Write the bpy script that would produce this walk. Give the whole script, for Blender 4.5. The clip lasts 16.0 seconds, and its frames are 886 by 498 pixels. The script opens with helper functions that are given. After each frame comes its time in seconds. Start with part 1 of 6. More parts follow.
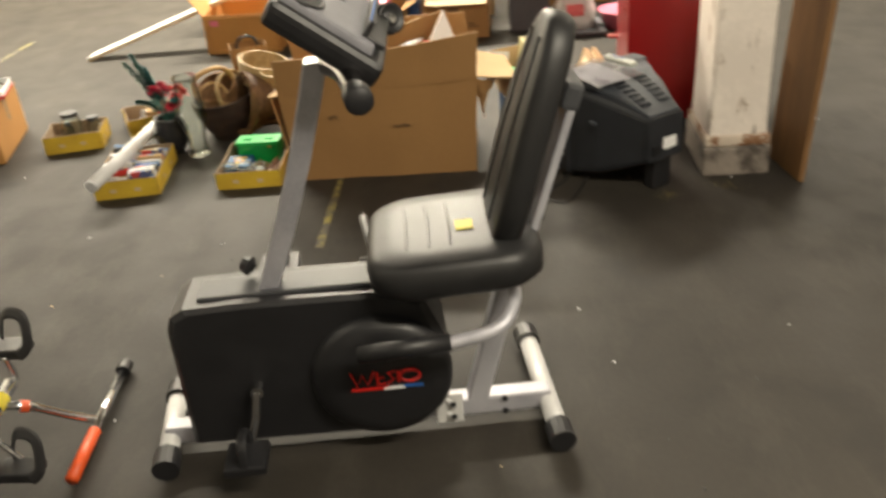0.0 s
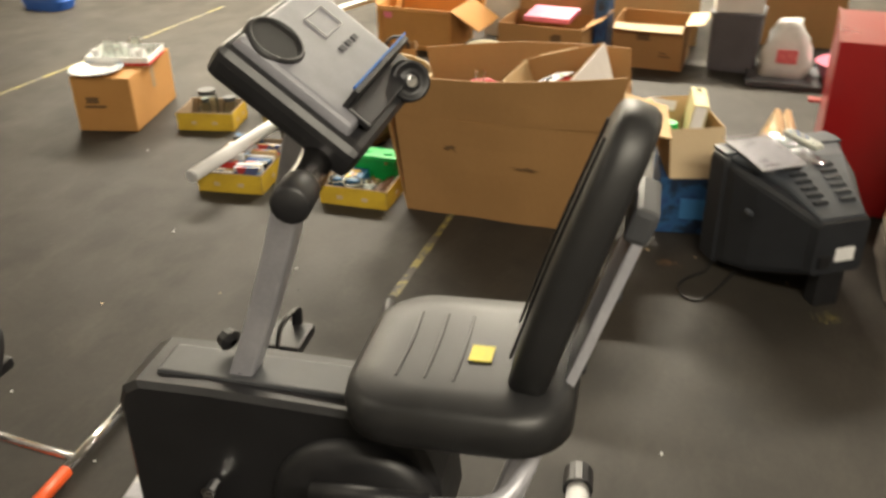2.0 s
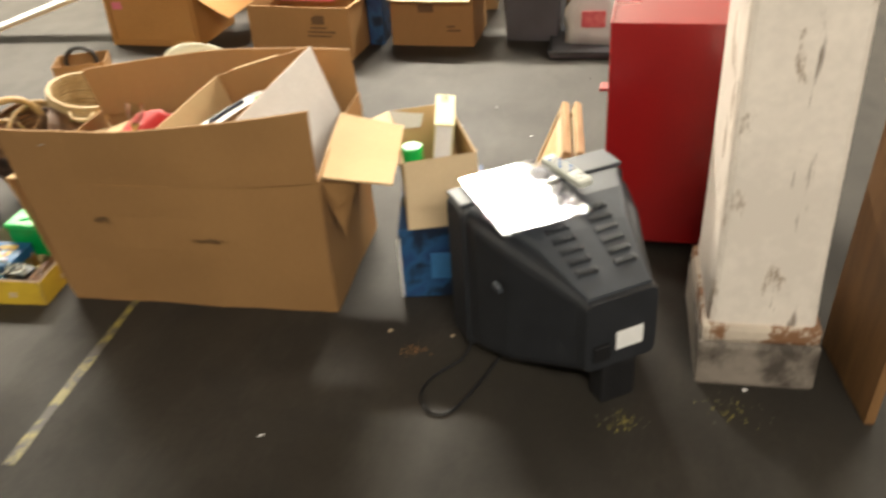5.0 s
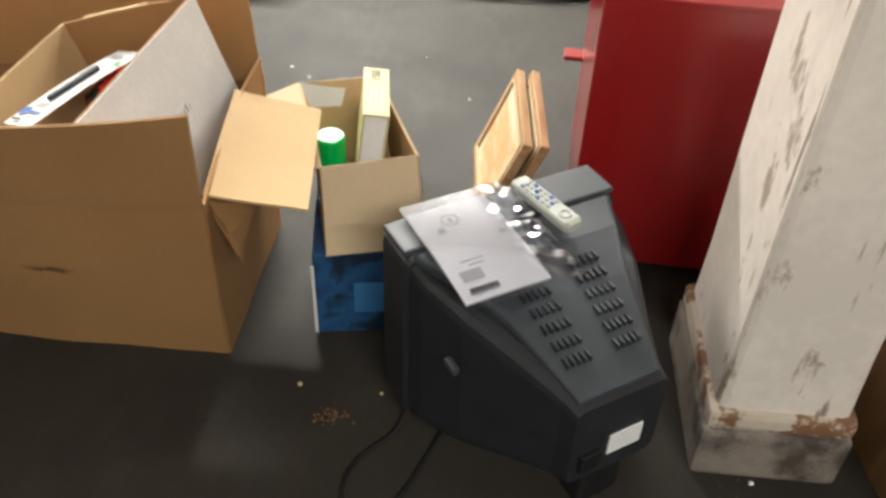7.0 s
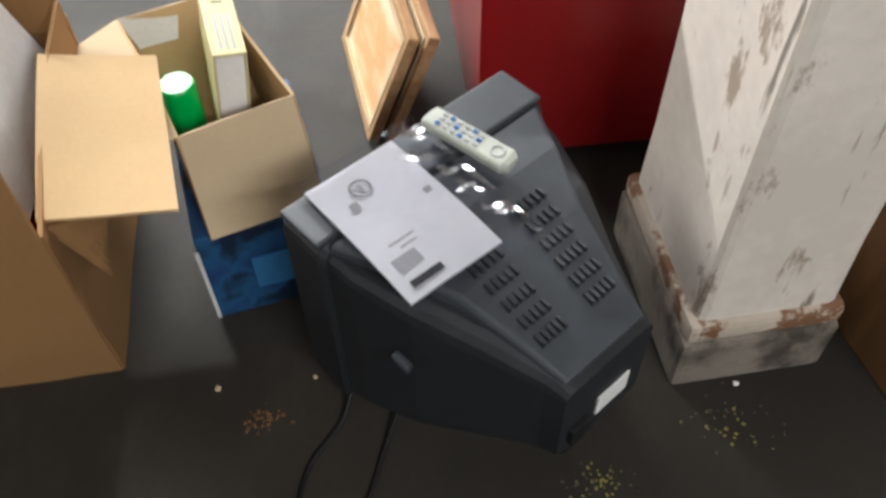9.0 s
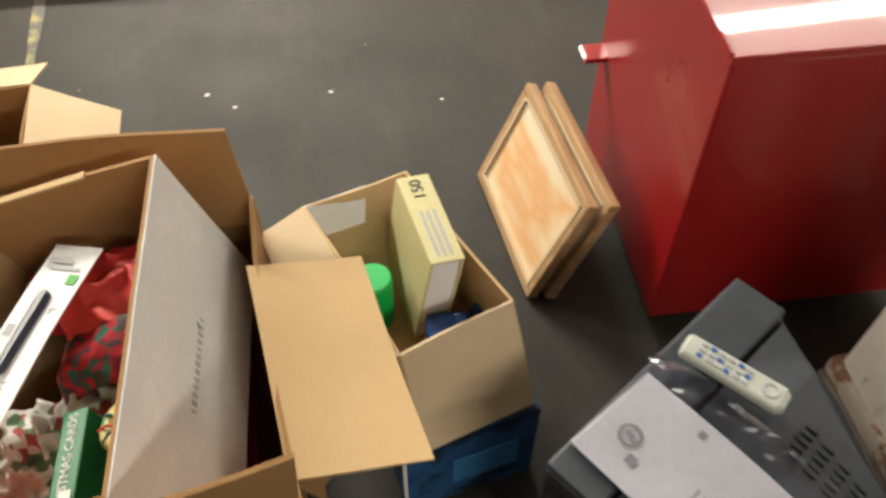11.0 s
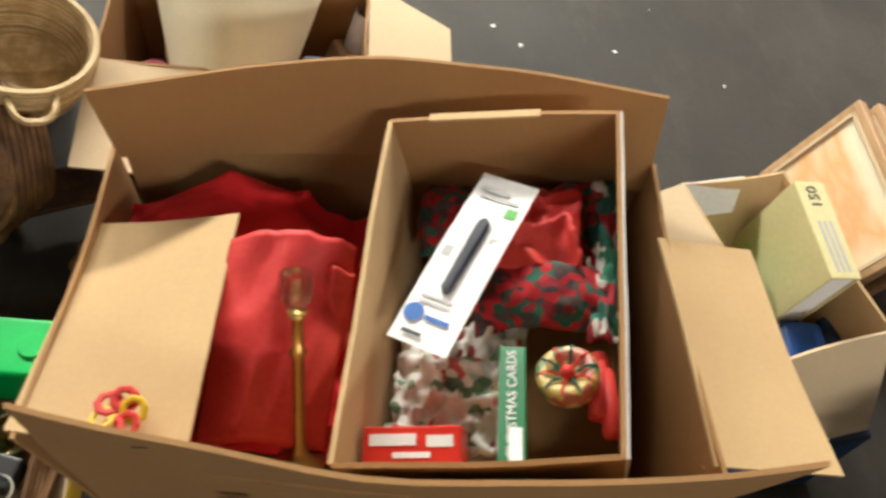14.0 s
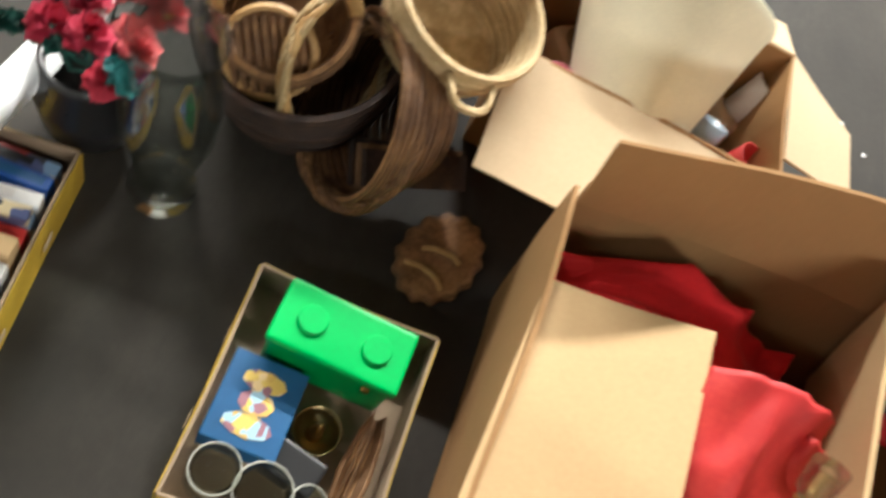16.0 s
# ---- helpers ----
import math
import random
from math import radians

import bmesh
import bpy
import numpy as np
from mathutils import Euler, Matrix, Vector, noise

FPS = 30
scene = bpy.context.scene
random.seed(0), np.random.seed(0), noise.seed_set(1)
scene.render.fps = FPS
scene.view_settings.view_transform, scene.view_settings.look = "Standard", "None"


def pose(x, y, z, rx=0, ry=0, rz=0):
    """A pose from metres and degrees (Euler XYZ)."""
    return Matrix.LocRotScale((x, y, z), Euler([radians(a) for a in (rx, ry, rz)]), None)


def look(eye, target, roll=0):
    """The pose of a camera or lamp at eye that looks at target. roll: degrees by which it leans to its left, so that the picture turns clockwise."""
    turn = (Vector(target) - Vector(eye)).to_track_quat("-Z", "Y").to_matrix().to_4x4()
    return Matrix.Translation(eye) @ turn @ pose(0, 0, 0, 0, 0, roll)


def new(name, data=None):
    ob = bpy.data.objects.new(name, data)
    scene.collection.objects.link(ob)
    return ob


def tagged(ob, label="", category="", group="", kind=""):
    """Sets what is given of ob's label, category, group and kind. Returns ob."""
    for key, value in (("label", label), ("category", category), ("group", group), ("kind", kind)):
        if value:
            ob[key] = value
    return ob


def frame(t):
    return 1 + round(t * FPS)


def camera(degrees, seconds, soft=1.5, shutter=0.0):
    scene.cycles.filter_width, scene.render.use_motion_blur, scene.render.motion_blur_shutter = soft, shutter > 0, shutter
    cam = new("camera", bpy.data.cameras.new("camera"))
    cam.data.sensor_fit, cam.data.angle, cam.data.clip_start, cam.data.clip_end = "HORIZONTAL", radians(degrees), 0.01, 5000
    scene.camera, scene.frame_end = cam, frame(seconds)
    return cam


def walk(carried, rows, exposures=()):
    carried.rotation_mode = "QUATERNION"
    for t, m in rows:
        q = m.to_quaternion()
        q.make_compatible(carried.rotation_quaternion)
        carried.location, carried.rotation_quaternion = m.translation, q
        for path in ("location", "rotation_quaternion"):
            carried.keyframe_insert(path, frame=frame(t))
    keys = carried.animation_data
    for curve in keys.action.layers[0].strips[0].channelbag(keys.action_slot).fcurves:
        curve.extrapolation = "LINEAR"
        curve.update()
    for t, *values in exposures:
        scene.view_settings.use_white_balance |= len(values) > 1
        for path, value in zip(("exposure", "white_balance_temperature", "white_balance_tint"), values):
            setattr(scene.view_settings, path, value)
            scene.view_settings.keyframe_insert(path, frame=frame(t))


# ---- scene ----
cam = camera(54.0, 16.0, soft=2.8, shutter=0.5)
PATH = [
    (0, (0.83, -3.312, 1.497), (0.696, -1.573, 0.518), -5.1),
    (0.5, (0.93, -3.134, 1.487), (0.574, -1.403, 0.55), -4.3),
    (1, (1.045, -3.001, 1.439), (0.602, -1.324, 0.444), -3.2),
    (1.5, (1.063, -2.901, 1.448), (0.557, -1.238, 0.458), -3.6),
    (2, (1.085, -2.743, 1.467), (0.514, -1.093, 0.491), -1.0),
    (2.5, (1.175, -2.607, 1.464), (0.261, -1.102, 0.514), 2.2),
    (3, (1.296, -2.499, 1.465), (0.175, -1.116, 0.554), -0.7),
    (3.5, (1.324, -2.447, 1.481), (0.223, -1.061, 0.55), -0.8),
    (4, (1.293, -2.276, 1.453), (0.302, -0.858, 0.449), -0.8),
    (4.5, (1.353, -2.05, 1.428), (0.791, -0.489, 0.31), -4.4),
    (5, (1.405, -1.723, 1.345), (1.051, -0.08, 0.262), -4.2),
    (5.2, (1.444, -1.631, 1.355), (1.115, 0.0, 0.245), -3.4),
    (7.3, (1.221, -1.072, 1.244), (1.151, 0.391, -0.117), 2.2),
    (7.5, (1.243, -1.007, 1.201), (1.202, 0.372, -0.247), 1.2),
    (8, (1.242, -0.914, 1.143), (1.25, 0.343, -0.412), -1.3),
    (10.3, (0.944, -0.671, 1.42), (1.302, 0.528, -0.14), 1.6),
    (10.5, (0.907, -0.629, 1.414), (1.244, 0.607, -0.122), 0.2),
    (11, (0.851, -0.489, 1.388), (1.093, 0.744, -0.168), 0.3),
    (11.5, (0.841, -0.386, 1.352), (1.072, 0.799, -0.243), 3.1),
    (12, (0.823, -0.33, 1.317), (1.003, 0.822, -0.307), 3.8),
    (12.5, (0.76, -0.309, 1.313), (0.882, 0.834, -0.324), 5.0),
    (13, (0.619, -0.324, 1.316), (0.692, 0.806, -0.333), 9.9),
    (13.5, (0.457, -0.338, 1.329), (0.615, 0.785, -0.318), 13.1),
    (14, (0.289, -0.399, 1.369), (0.524, 0.72, -0.271), 14.5),
    (14.5, (0.143, -0.408, 1.355), (0.373, 0.765, -0.248), 17.8),
    (15, (-0.023, -0.359, 1.291), (0.18, 0.779, -0.341), 22.8),
    (15.3, (-0.119, -0.287, 1.272), (0.121, 0.811, -0.382), 27.2),
    (15.5, (-0.167, -0.258, 1.274), (0.056, 0.832, -0.388), 28.8),
    (16, (-0.305, -0.234, 1.192), (-0.02, 0.774, -0.512), 39.1),
]
walk(cam, [(t, look(eye, target, roll)) for t, eye, target, roll in PATH],
     [(0, 0.78, 6900, 10), (2, 0.78, 6900, 10), (4, 0.85, 6600, 10), (5, 0.98, 6600, 10), (7.5, 0.62, 5800, 10), (8.2, 0.74, 5600, 10), (10.3, 0.24, 6000, 10), (11.5, 0.22, 6500, 10), (13.5, 0.26, 6300, 10), (14.5, 0.62, 5900, 10), (15, 0.68, 5800, 10), (16, 0.74, 5800, 10)])

# ---- light ----
world = bpy.data.worlds.new("world")
scene.world = world
world.use_nodes = True
world.node_tree.nodes["Background"].inputs[0].default_value = (0.8, 0.85, 1.0, 1)
world.node_tree.nodes["Background"].inputs[1].default_value = 0.05
LAMPS = [  # assumed fluorescent fittings on the ceiling, none in view: x, y, z, length, watts
    (-0.1, 4.2, 3.25, 2.4, 500), (-3.0, 3.6, 3.25, 2.4, 250), (4.2, 3.6, 3.25, 2.4, 120),
    # Front pair: fill lamps added to brighten the near faces.
    (-2.6, -2.6, 3.25, 2.4, 22), (2.6, -3.4, 3.25, 2.4, 125),
]

# ---- small tools ----
V = Vector


def shade(bm_or_mesh, on):
    for f in bm_or_mesh.polygons:
        f.use_smooth = on


def link(name, verts, faces, mat, parent=None, label="", smooth=False):
    me = bpy.data.meshes.new(name)
    me.from_pydata([tuple(v) for v in verts], [], faces)
    me.update()
    bm = bmesh.new()
    bm.from_mesh(me)
    bmesh.ops.recalc_face_normals(bm, faces=bm.faces)
    bm.to_mesh(me)
    bm.free()
    me.materials.append(mat)
    if smooth:
        shade(me, True)
    ob = new(name, me)
    if parent is not None:
        ob.parent = parent
    if label:
        ob["label"] = label
    return ob


def part(name, bm, mat, parent=None, label="", smooth=False):
    me = bpy.data.meshes.new(name)
    bmesh.ops.recalc_face_normals(bm, faces=bm.faces)
    bm.to_mesh(me)
    bm.free()
    me.materials.append(mat)
    if smooth:
        shade(me, True)
    ob = new(name, me)
    if parent is not None:
        ob.parent = parent
    if label:
        ob["label"] = label
    return ob


def thing(name, m, label, category, group=""):
    ob = new(name)
    ob.empty_display_size = 0.1
    ob.matrix_world = m
    return tagged(ob, label, category, group)


def rbox(cx, cy, cz, sx, sy, sz, bev=0.004, seg=2, m=None, taper=1.0):
    bm = bmesh.new()
    bmesh.ops.create_cube(bm, size=1)
    for v in bm.verts:
        k = taper if v.co.z > 0 else 1.0
        v.co = V((v.co.x * sx * k, v.co.y * sy * k, v.co.z * sz))
    if bev:
        bmesh.ops.bevel(bm, geom=bm.edges[:], offset=bev, segments=seg, profile=0.6, affect="EDGES")
    bmesh.ops.transform(bm, matrix=Matrix.Translation((cx, cy, cz)) @ (m or Matrix()), verts=bm.verts)
    return bm


def join(*bms):
    out = bms[0]
    for b in bms[1:]:
        me = bpy.data.meshes.new("t")
        b.to_mesh(me)
        b.free()
        out.from_mesh(me)
        bpy.data.meshes.remove(me)
    return out


def lathe(profile, seg=24, m=None):
    """A turned body from pairs of radius and height."""
    bm = bmesh.new()
    rings = []
    for r, z in profile:
        if r < 1e-5:
            rings.append([bm.verts.new((0, 0, z))])
        else:
            rings.append([bm.verts.new((r * math.cos(2 * math.pi * k / seg), r * math.sin(2 * math.pi * k / seg), z)) for k in range(seg)])
    for a, b in zip(rings, rings[1:]):
        for k in range(seg):
            quad = [a[k % len(a)], a[(k + 1) % len(a)], b[(k + 1) % len(b)], b[k % len(b)]]
            quad = [q for n, q in enumerate(quad) if q not in quad[:n]]
            if len(quad) > 2:
                bm.faces.new(quad)
    if m is not None:
        bmesh.ops.transform(bm, matrix=m, verts=bm.verts)
    return bm


def tube(points, r, seg=10, closed=False, flat=1.0):
    """A round bar along points; r may be one radius or one for each point."""
    bm = bmesh.new()
    pts = [V(p) for p in points]
    rs = r if isinstance(r, (list, tuple)) else [r] * len(pts)
    n = len(pts)
    side = None
    rings = []
    for i, p in enumerate(pts):
        a = pts[i - 1] if (i > 0 or closed) else p
        b = pts[(i + 1) % n] if (i < n - 1 or closed) else p
        d = (b - a).normalized()
        if side is None:
            side = d.cross(V((0, 0, 1)))
            if side.length < 0.1:
                side = d.cross(V((0, 1, 0)))
        side = (side - d * side.dot(d)).normalized()
        up = side.cross(d)
        rings.append([bm.verts.new(p + (side * math.cos(2 * math.pi * k / seg) + up * math.sin(2 * math.pi * k / seg) * flat) * rs[i]) for k in range(seg)])
    pairs = list(zip(rings, rings[1:])) + ([(rings[-1], rings[0])] if closed else [])
    for a, b in pairs:
        for k in range(seg):
            bm.faces.new((a[k], a[(k + 1) % seg], b[(k + 1) % seg], b[k]))
    if not closed:
        bm.faces.new(rings[0])
        bm.faces.new(rings[-1])
    return bm


def curve_points(pts, n=8):
    """Catmull-Rom points through pts."""
    pts = [V(p) for p in pts]
    out = []
    for i in range(len(pts) - 1):
        p0, p1, p2, p3 = pts[max(i - 1, 0)], pts[i], pts[i + 1], pts[min(i + 2, len(pts) - 1)]
        for k in range(n):
            t = k / n
            out.append(0.5 * (2 * p1 + (p2 - p0) * t + (2 * p0 - 5 * p1 + 4 * p2 - p3) * t * t + (3 * p1 - p0 - 3 * p2 + p3) * t ** 3))
    return out + [pts[-1]]


def slab(p00, p10, p11, p01, th=0.005, nx=8, ny=8, bend=None, wob=0.002, seed=0):
    """A thick sheet between four corners, with an own bend(u, v) along its normal and a little unevenness."""
    p00, p10, p11, p01 = (V(p) for p in (p00, p10, p11, p01))
    nrm = ((p10 - p00).cross(p01 - p00)).normalized()
    bm = bmesh.new()
    lay = []
    for s in (-0.5, 0.5):
        rows = []
        for j in range(ny + 1):
            row = []
            for i in range(nx + 1):
                u, v = i / nx, j / ny
                p = p00 * (1 - u) * (1 - v) + p10 * u * (1 - v) + p11 * u * v + p01 * (1 - u) * v
                d = wob * noise.noise(p * 6 + V((seed, seed * 2, 0))) * 2
                if bend:
                    d += bend(u, v)
                row.append(bm.verts.new(p + nrm * (d + s * th)))
            rows.append(row)
        lay.append(rows)
    for j in range(ny):
        for i in range(nx):
            for rows in lay:
                bm.faces.new((rows[j][i], rows[j][i + 1], rows[j + 1][i + 1], rows[j + 1][i]))
    rim = [(0, i) for i in range(nx + 1)] + [(j, nx) for j in range(1, ny + 1)] + [(ny, i) for i in range(nx - 1, -1, -1)] + [(j, 0) for j in range(ny - 1, 0, -1)]
    for a, b in zip(rim, rim[1:] + rim[:1]):
        bm.faces.new((lay[0][a[0]][a[1]], lay[0][b[0]][b[1]], lay[1][b[0]][b[1]], lay[1][a[0]][a[1]]))
    return bm


def loft(sections, cap=True):
    """A body through rings of equally many points."""
    bm = bmesh.new()
    rings = [[bm.verts.new(p) for p in s] for s in sections]
    n = len(rings[0])
    for a, b in zip(rings, rings[1:]):
        for k in range(n):
            bm.faces.new((a[k], a[(k + 1) % n], b[(k + 1) % n], b[k]))
    if cap:
        bm.faces.new(rings[0])
        bm.faces.new(rings[-1])
    return bm


def rrect(w, h, r, n=4):
    """A rounded rectangle's outline, w by h, as pairs."""
    out = []
    for cx, cy, a0 in ((w / 2 - r, h / 2 - r, 0), (-w / 2 + r, h / 2 - r, 90), (-w / 2 + r, -h / 2 + r, 180), (w / 2 - r, -h / 2 + r, 270)):
        for k in range(n + 1):
            a = radians(a0 + 90 * k / n)
            out.append((cx + r * math.cos(a), cy + r * math.sin(a)))
    return out


def disc_m(p, axis):
    """A pose whose z runs along axis."""
    return Matrix.Translation(p) @ V(axis).to_track_quat("Z", "Y").to_matrix().to_4x4()


def text(body, size, mat, parent, m, name="lettering", depth=0.0006):
    cu = bpy.data.curves.new(name, "FONT")
    cu.body, cu.size, cu.extrude, cu.align_x, cu.align_y = body, size, depth, "CENTER", "CENTER"
    tmp = new("t", cu)
    me = bpy.data.meshes.new_from_object(tmp.evaluated_get(bpy.context.evaluated_depsgraph_get()))
    bpy.data.objects.remove(tmp)
    me.materials.append(mat)
    ob = new(name, me)
    ob.parent = parent
    ob.matrix_local = m
    return ob


# ---- materials ----
def mat(name, col, rough=0.6, metal=0.0, col2=None, scale=8.0, bump=0.1, fine=120.0, mixing=0.5, spec=0.5, coat=0.0, stretch=(1, 1, 1), random_tone=0.0):
    """A surface of two tones in large patches, with fine grain in tone and relief."""
    m = bpy.data.materials.new(name)
    m.use_nodes = True
    nt = m.node_tree
    b = nt.nodes["Principled BSDF"]
    co = nt.nodes.new("ShaderNodeTexCoord")
    mp = nt.nodes.new("ShaderNodeMapping")
    mp.inputs["Scale"].default_value = stretch
    nt.links.new(co.outputs["Object"], mp.inputs[0])
    n1 = nt.nodes.new("ShaderNodeTexNoise")
    n1.inputs["Scale"].default_value, n1.inputs["Detail"].default_value = scale, 5
    n2 = nt.nodes.new("ShaderNodeTexNoise")
    n2.inputs["Scale"].default_value, n2.inputs["Detail"].default_value = fine, 3
    for n in (n1, n2):
        nt.links.new(mp.outputs[0], n.inputs["Vector"])
    add = nt.nodes.new("ShaderNodeMath")
    add.operation = "MULTIPLY_ADD"
    nt.links.new(n2.outputs[0], add.inputs[0])
    add.inputs[1].default_value = 0.35
    nt.links.new(n1.outputs[0], add.inputs[2])
    ramp = nt.nodes.new("ShaderNodeMapRange")
    ramp.inputs[1].default_value, ramp.inputs[2].default_value = 0.68 - 0.3 * mixing, 0.68 + 0.3 * mixing
    nt.links.new(add.outputs[0], ramp.inputs[0])
    mix = nt.nodes.new("ShaderNodeMix")
    mix.data_type = "RGBA"
    c2 = col2 or tuple(c * 0.82 for c in col)
    mix.inputs["A"].default_value, mix.inputs["B"].default_value = (*c2, 1), (*col, 1)
    nt.links.new(ramp.outputs[0], mix.inputs["Factor"])
    nt.links.new(mix.outputs["Result"], b.inputs["Base Color"])
    rr = nt.nodes.new("ShaderNodeMapRange")
    rr.inputs[3].default_value, rr.inputs[4].default_value = max(rough - 0.08, 0.02), min(rough + 0.08, 1)
    nt.links.new(n1.outputs[0], rr.inputs[0])
    nt.links.new(rr.outputs[0], b.inputs["Roughness"])
    b.inputs["Metallic"].default_value = metal
    b.inputs["Specular IOR Level"].default_value = spec
    b.inputs["Coat Weight"].default_value = coat
    if bump:
        bp = nt.nodes.new("ShaderNodeBump")
        bp.inputs["Strength"].default_value, bp.inputs["Distance"].default_value = bump, 0.002
        nt.links.new(add.outputs[0], bp.inputs["Height"])
        nt.links.new(bp.outputs[0], b.inputs["Normal"])
    return m


def floor_material():
    """Worn, dirty sealed concrete with stains, scuffs and cracks."""
    m = mat("floor_concrete", (0.036, 0.031, 0.025), 0.62, col2=(0.02, 0.0172, 0.0145), scale=1.3, spec=0.3, bump=0.25, fine=60, mixing=0.8)
    nt = m.node_tree
    b = nt.nodes["Principled BSDF"]
    base = b.inputs["Base Color"].links[0].from_socket
    co = nt.nodes.new("ShaderNodeTexCoord")
    st = nt.nodes.new("ShaderNodeTexNoise")
    st.inputs["Scale"].default_value, st.inputs["Detail"].default_value, st.inputs["Distortion"].default_value = 4.5, 9, 0.3
    nt.links.new(co.outputs["Object"], st.inputs["Vector"])
    mr = nt.nodes.new("ShaderNodeMapRange")
    mr.inputs[1].default_value, mr.inputs[2].default_value = 0.52, 0.75
    mr.inputs[4].default_value = 0.75
    nt.links.new(st.outputs[0], mr.inputs[0])
    mx = nt.nodes.new("ShaderNodeMix")
    mx.data_type = "RGBA"
    mx.inputs["B"].default_value = (0.02, 0.018, 0.016, 1)
    nt.links.new(mr.outputs[0], mx.inputs["Factor"])
    nt.links.new(base, mx.inputs["A"])
    vo = nt.nodes.new("ShaderNodeTexVoronoi")
    vo.feature = "DISTANCE_TO_EDGE"
    vo.inputs["Scale"].default_value = 0.55
    wn = nt.nodes.new("ShaderNodeTexNoise")
    wn.inputs["Scale"].default_value = 3
    vm = nt.nodes.new("ShaderNodeVectorMath")
    vm.operation = "MULTIPLY_ADD"
    vm.inputs[1].default_value = (0.5, 0.5, 0.5)
    nt.links.new(co.outputs["Object"], wn.inputs["Vector"])
    nt.links.new(wn.outputs["Color"], vm.inputs[0])
    nt.links.new(co.outputs["Object"], vm.inputs[2])
    nt.links.new(vm.outputs[0], vo.inputs["Vector"])
    cr = nt.nodes.new("ShaderNodeMapRange")
    cr.inputs[1].default_value, cr.inputs[2].default_value, cr.inputs[3].default_value, cr.inputs[4].default_value = 0.0, 0.003, 0.3, 0.0
    nt.links.new(vo.outputs["Distance"], cr.inputs[0])
    m2 = nt.nodes.new("ShaderNodeMix")
    m2.data_type = "RGBA"
    m2.inputs["B"].default_value = (0.018, 0.016, 0.014, 1)
    nt.links.new(cr.outputs[0], m2.inputs["Factor"])
    nt.links.new(mx.outputs["Result"], m2.inputs["A"])
    sm_ = nt.nodes.new("ShaderNodeMapping")
    sm_.inputs["Scale"].default_value = (1.0, 0.4, 1.0)
    sm_.inputs["Rotation"].default_value = (0, 0, 0.3)
    sn = nt.nodes.new("ShaderNodeTexNoise")
    sn.inputs["Scale"].default_value, sn.inputs["Detail"].default_value, sn.inputs["Roughness"].default_value, sn.inputs["Distortion"].default_value = 5.5, 12, 0.75, 0.15
    nt.links.new(co.outputs["Object"], sm_.inputs[0])
    nt.links.new(sm_.outputs[0], sn.inputs["Vector"])
    sr = nt.nodes.new("ShaderNodeMapRange")
    sr.inputs[1].default_value, sr.inputs[2].default_value, sr.inputs[4].default_value = 0.5, 0.75, 0.3
    nt.links.new(sn.outputs[0], sr.inputs[0])
    m3 = nt.nodes.new("ShaderNodeMix")
    m3.data_type = "RGBA"
    m3.inputs["B"].default_value = (0.085, 0.077, 0.064, 1)
    nt.links.new(sr.outputs[0], m3.inputs["Factor"])
    nt.links.new(m2.outputs["Result"], m3.inputs["A"])
    nt.links.new(m3.outputs["Result"], b.inputs["Base Color"])
    rr = nt.nodes.new("ShaderNodeMapRange")
    rr.inputs[1].default_value, rr.inputs[2].default_value, rr.inputs[3].default_value, rr.inputs[4].default_value = 0.35, 0.65, 0.59, 0.67
    nt.links.new(st.outputs[0], rr.inputs[0])
    nt.links.new(rr.outputs[0], b.inputs["Roughness"])
    return m


def cracked(m, tone, amount=0.6):
    """Long upright cracks and grime streaks over a painted timber surface."""
    nt = m.node_tree
    b = nt.nodes["Principled BSDF"]
    base = b.inputs["Base Color"].links[0].from_socket
    co = nt.nodes.new("ShaderNodeTexCoord")
    for scale, stretch, lo, hi, share in ((16, (1, 1, 0.12), 0.62, 0.66, 0.9), (5, (1, 1, 0.5), 0.55, 0.75, amount)):
        mp = nt.nodes.new("ShaderNodeMapping")
        mp.inputs["Scale"].default_value = stretch
        n = nt.nodes.new("ShaderNodeTexNoise")
        n.inputs["Scale"].default_value, n.inputs["Detail"].default_value, n.inputs["Roughness"].default_value = scale, 8, 0.6
        nt.links.new(co.outputs["Object"], mp.inputs[0])
        nt.links.new(mp.outputs[0], n.inputs["Vector"])
        r = nt.nodes.new("ShaderNodeMapRange")
        r.inputs[1].default_value, r.inputs[2].default_value, r.inputs[4].default_value = lo, hi, share
        nt.links.new(n.outputs[0], r.inputs[0])
        mx = nt.nodes.new("ShaderNodeMix")
        mx.data_type = "RGBA"
        mx.inputs["B"].default_value = (*tone, 1)
        nt.links.new(r.outputs[0], mx.inputs["Factor"])
        nt.links.new(base, mx.inputs["A"])
        base = mx.outputs["Result"]
    nt.links.new(base, b.inputs["Base Color"])
    return m


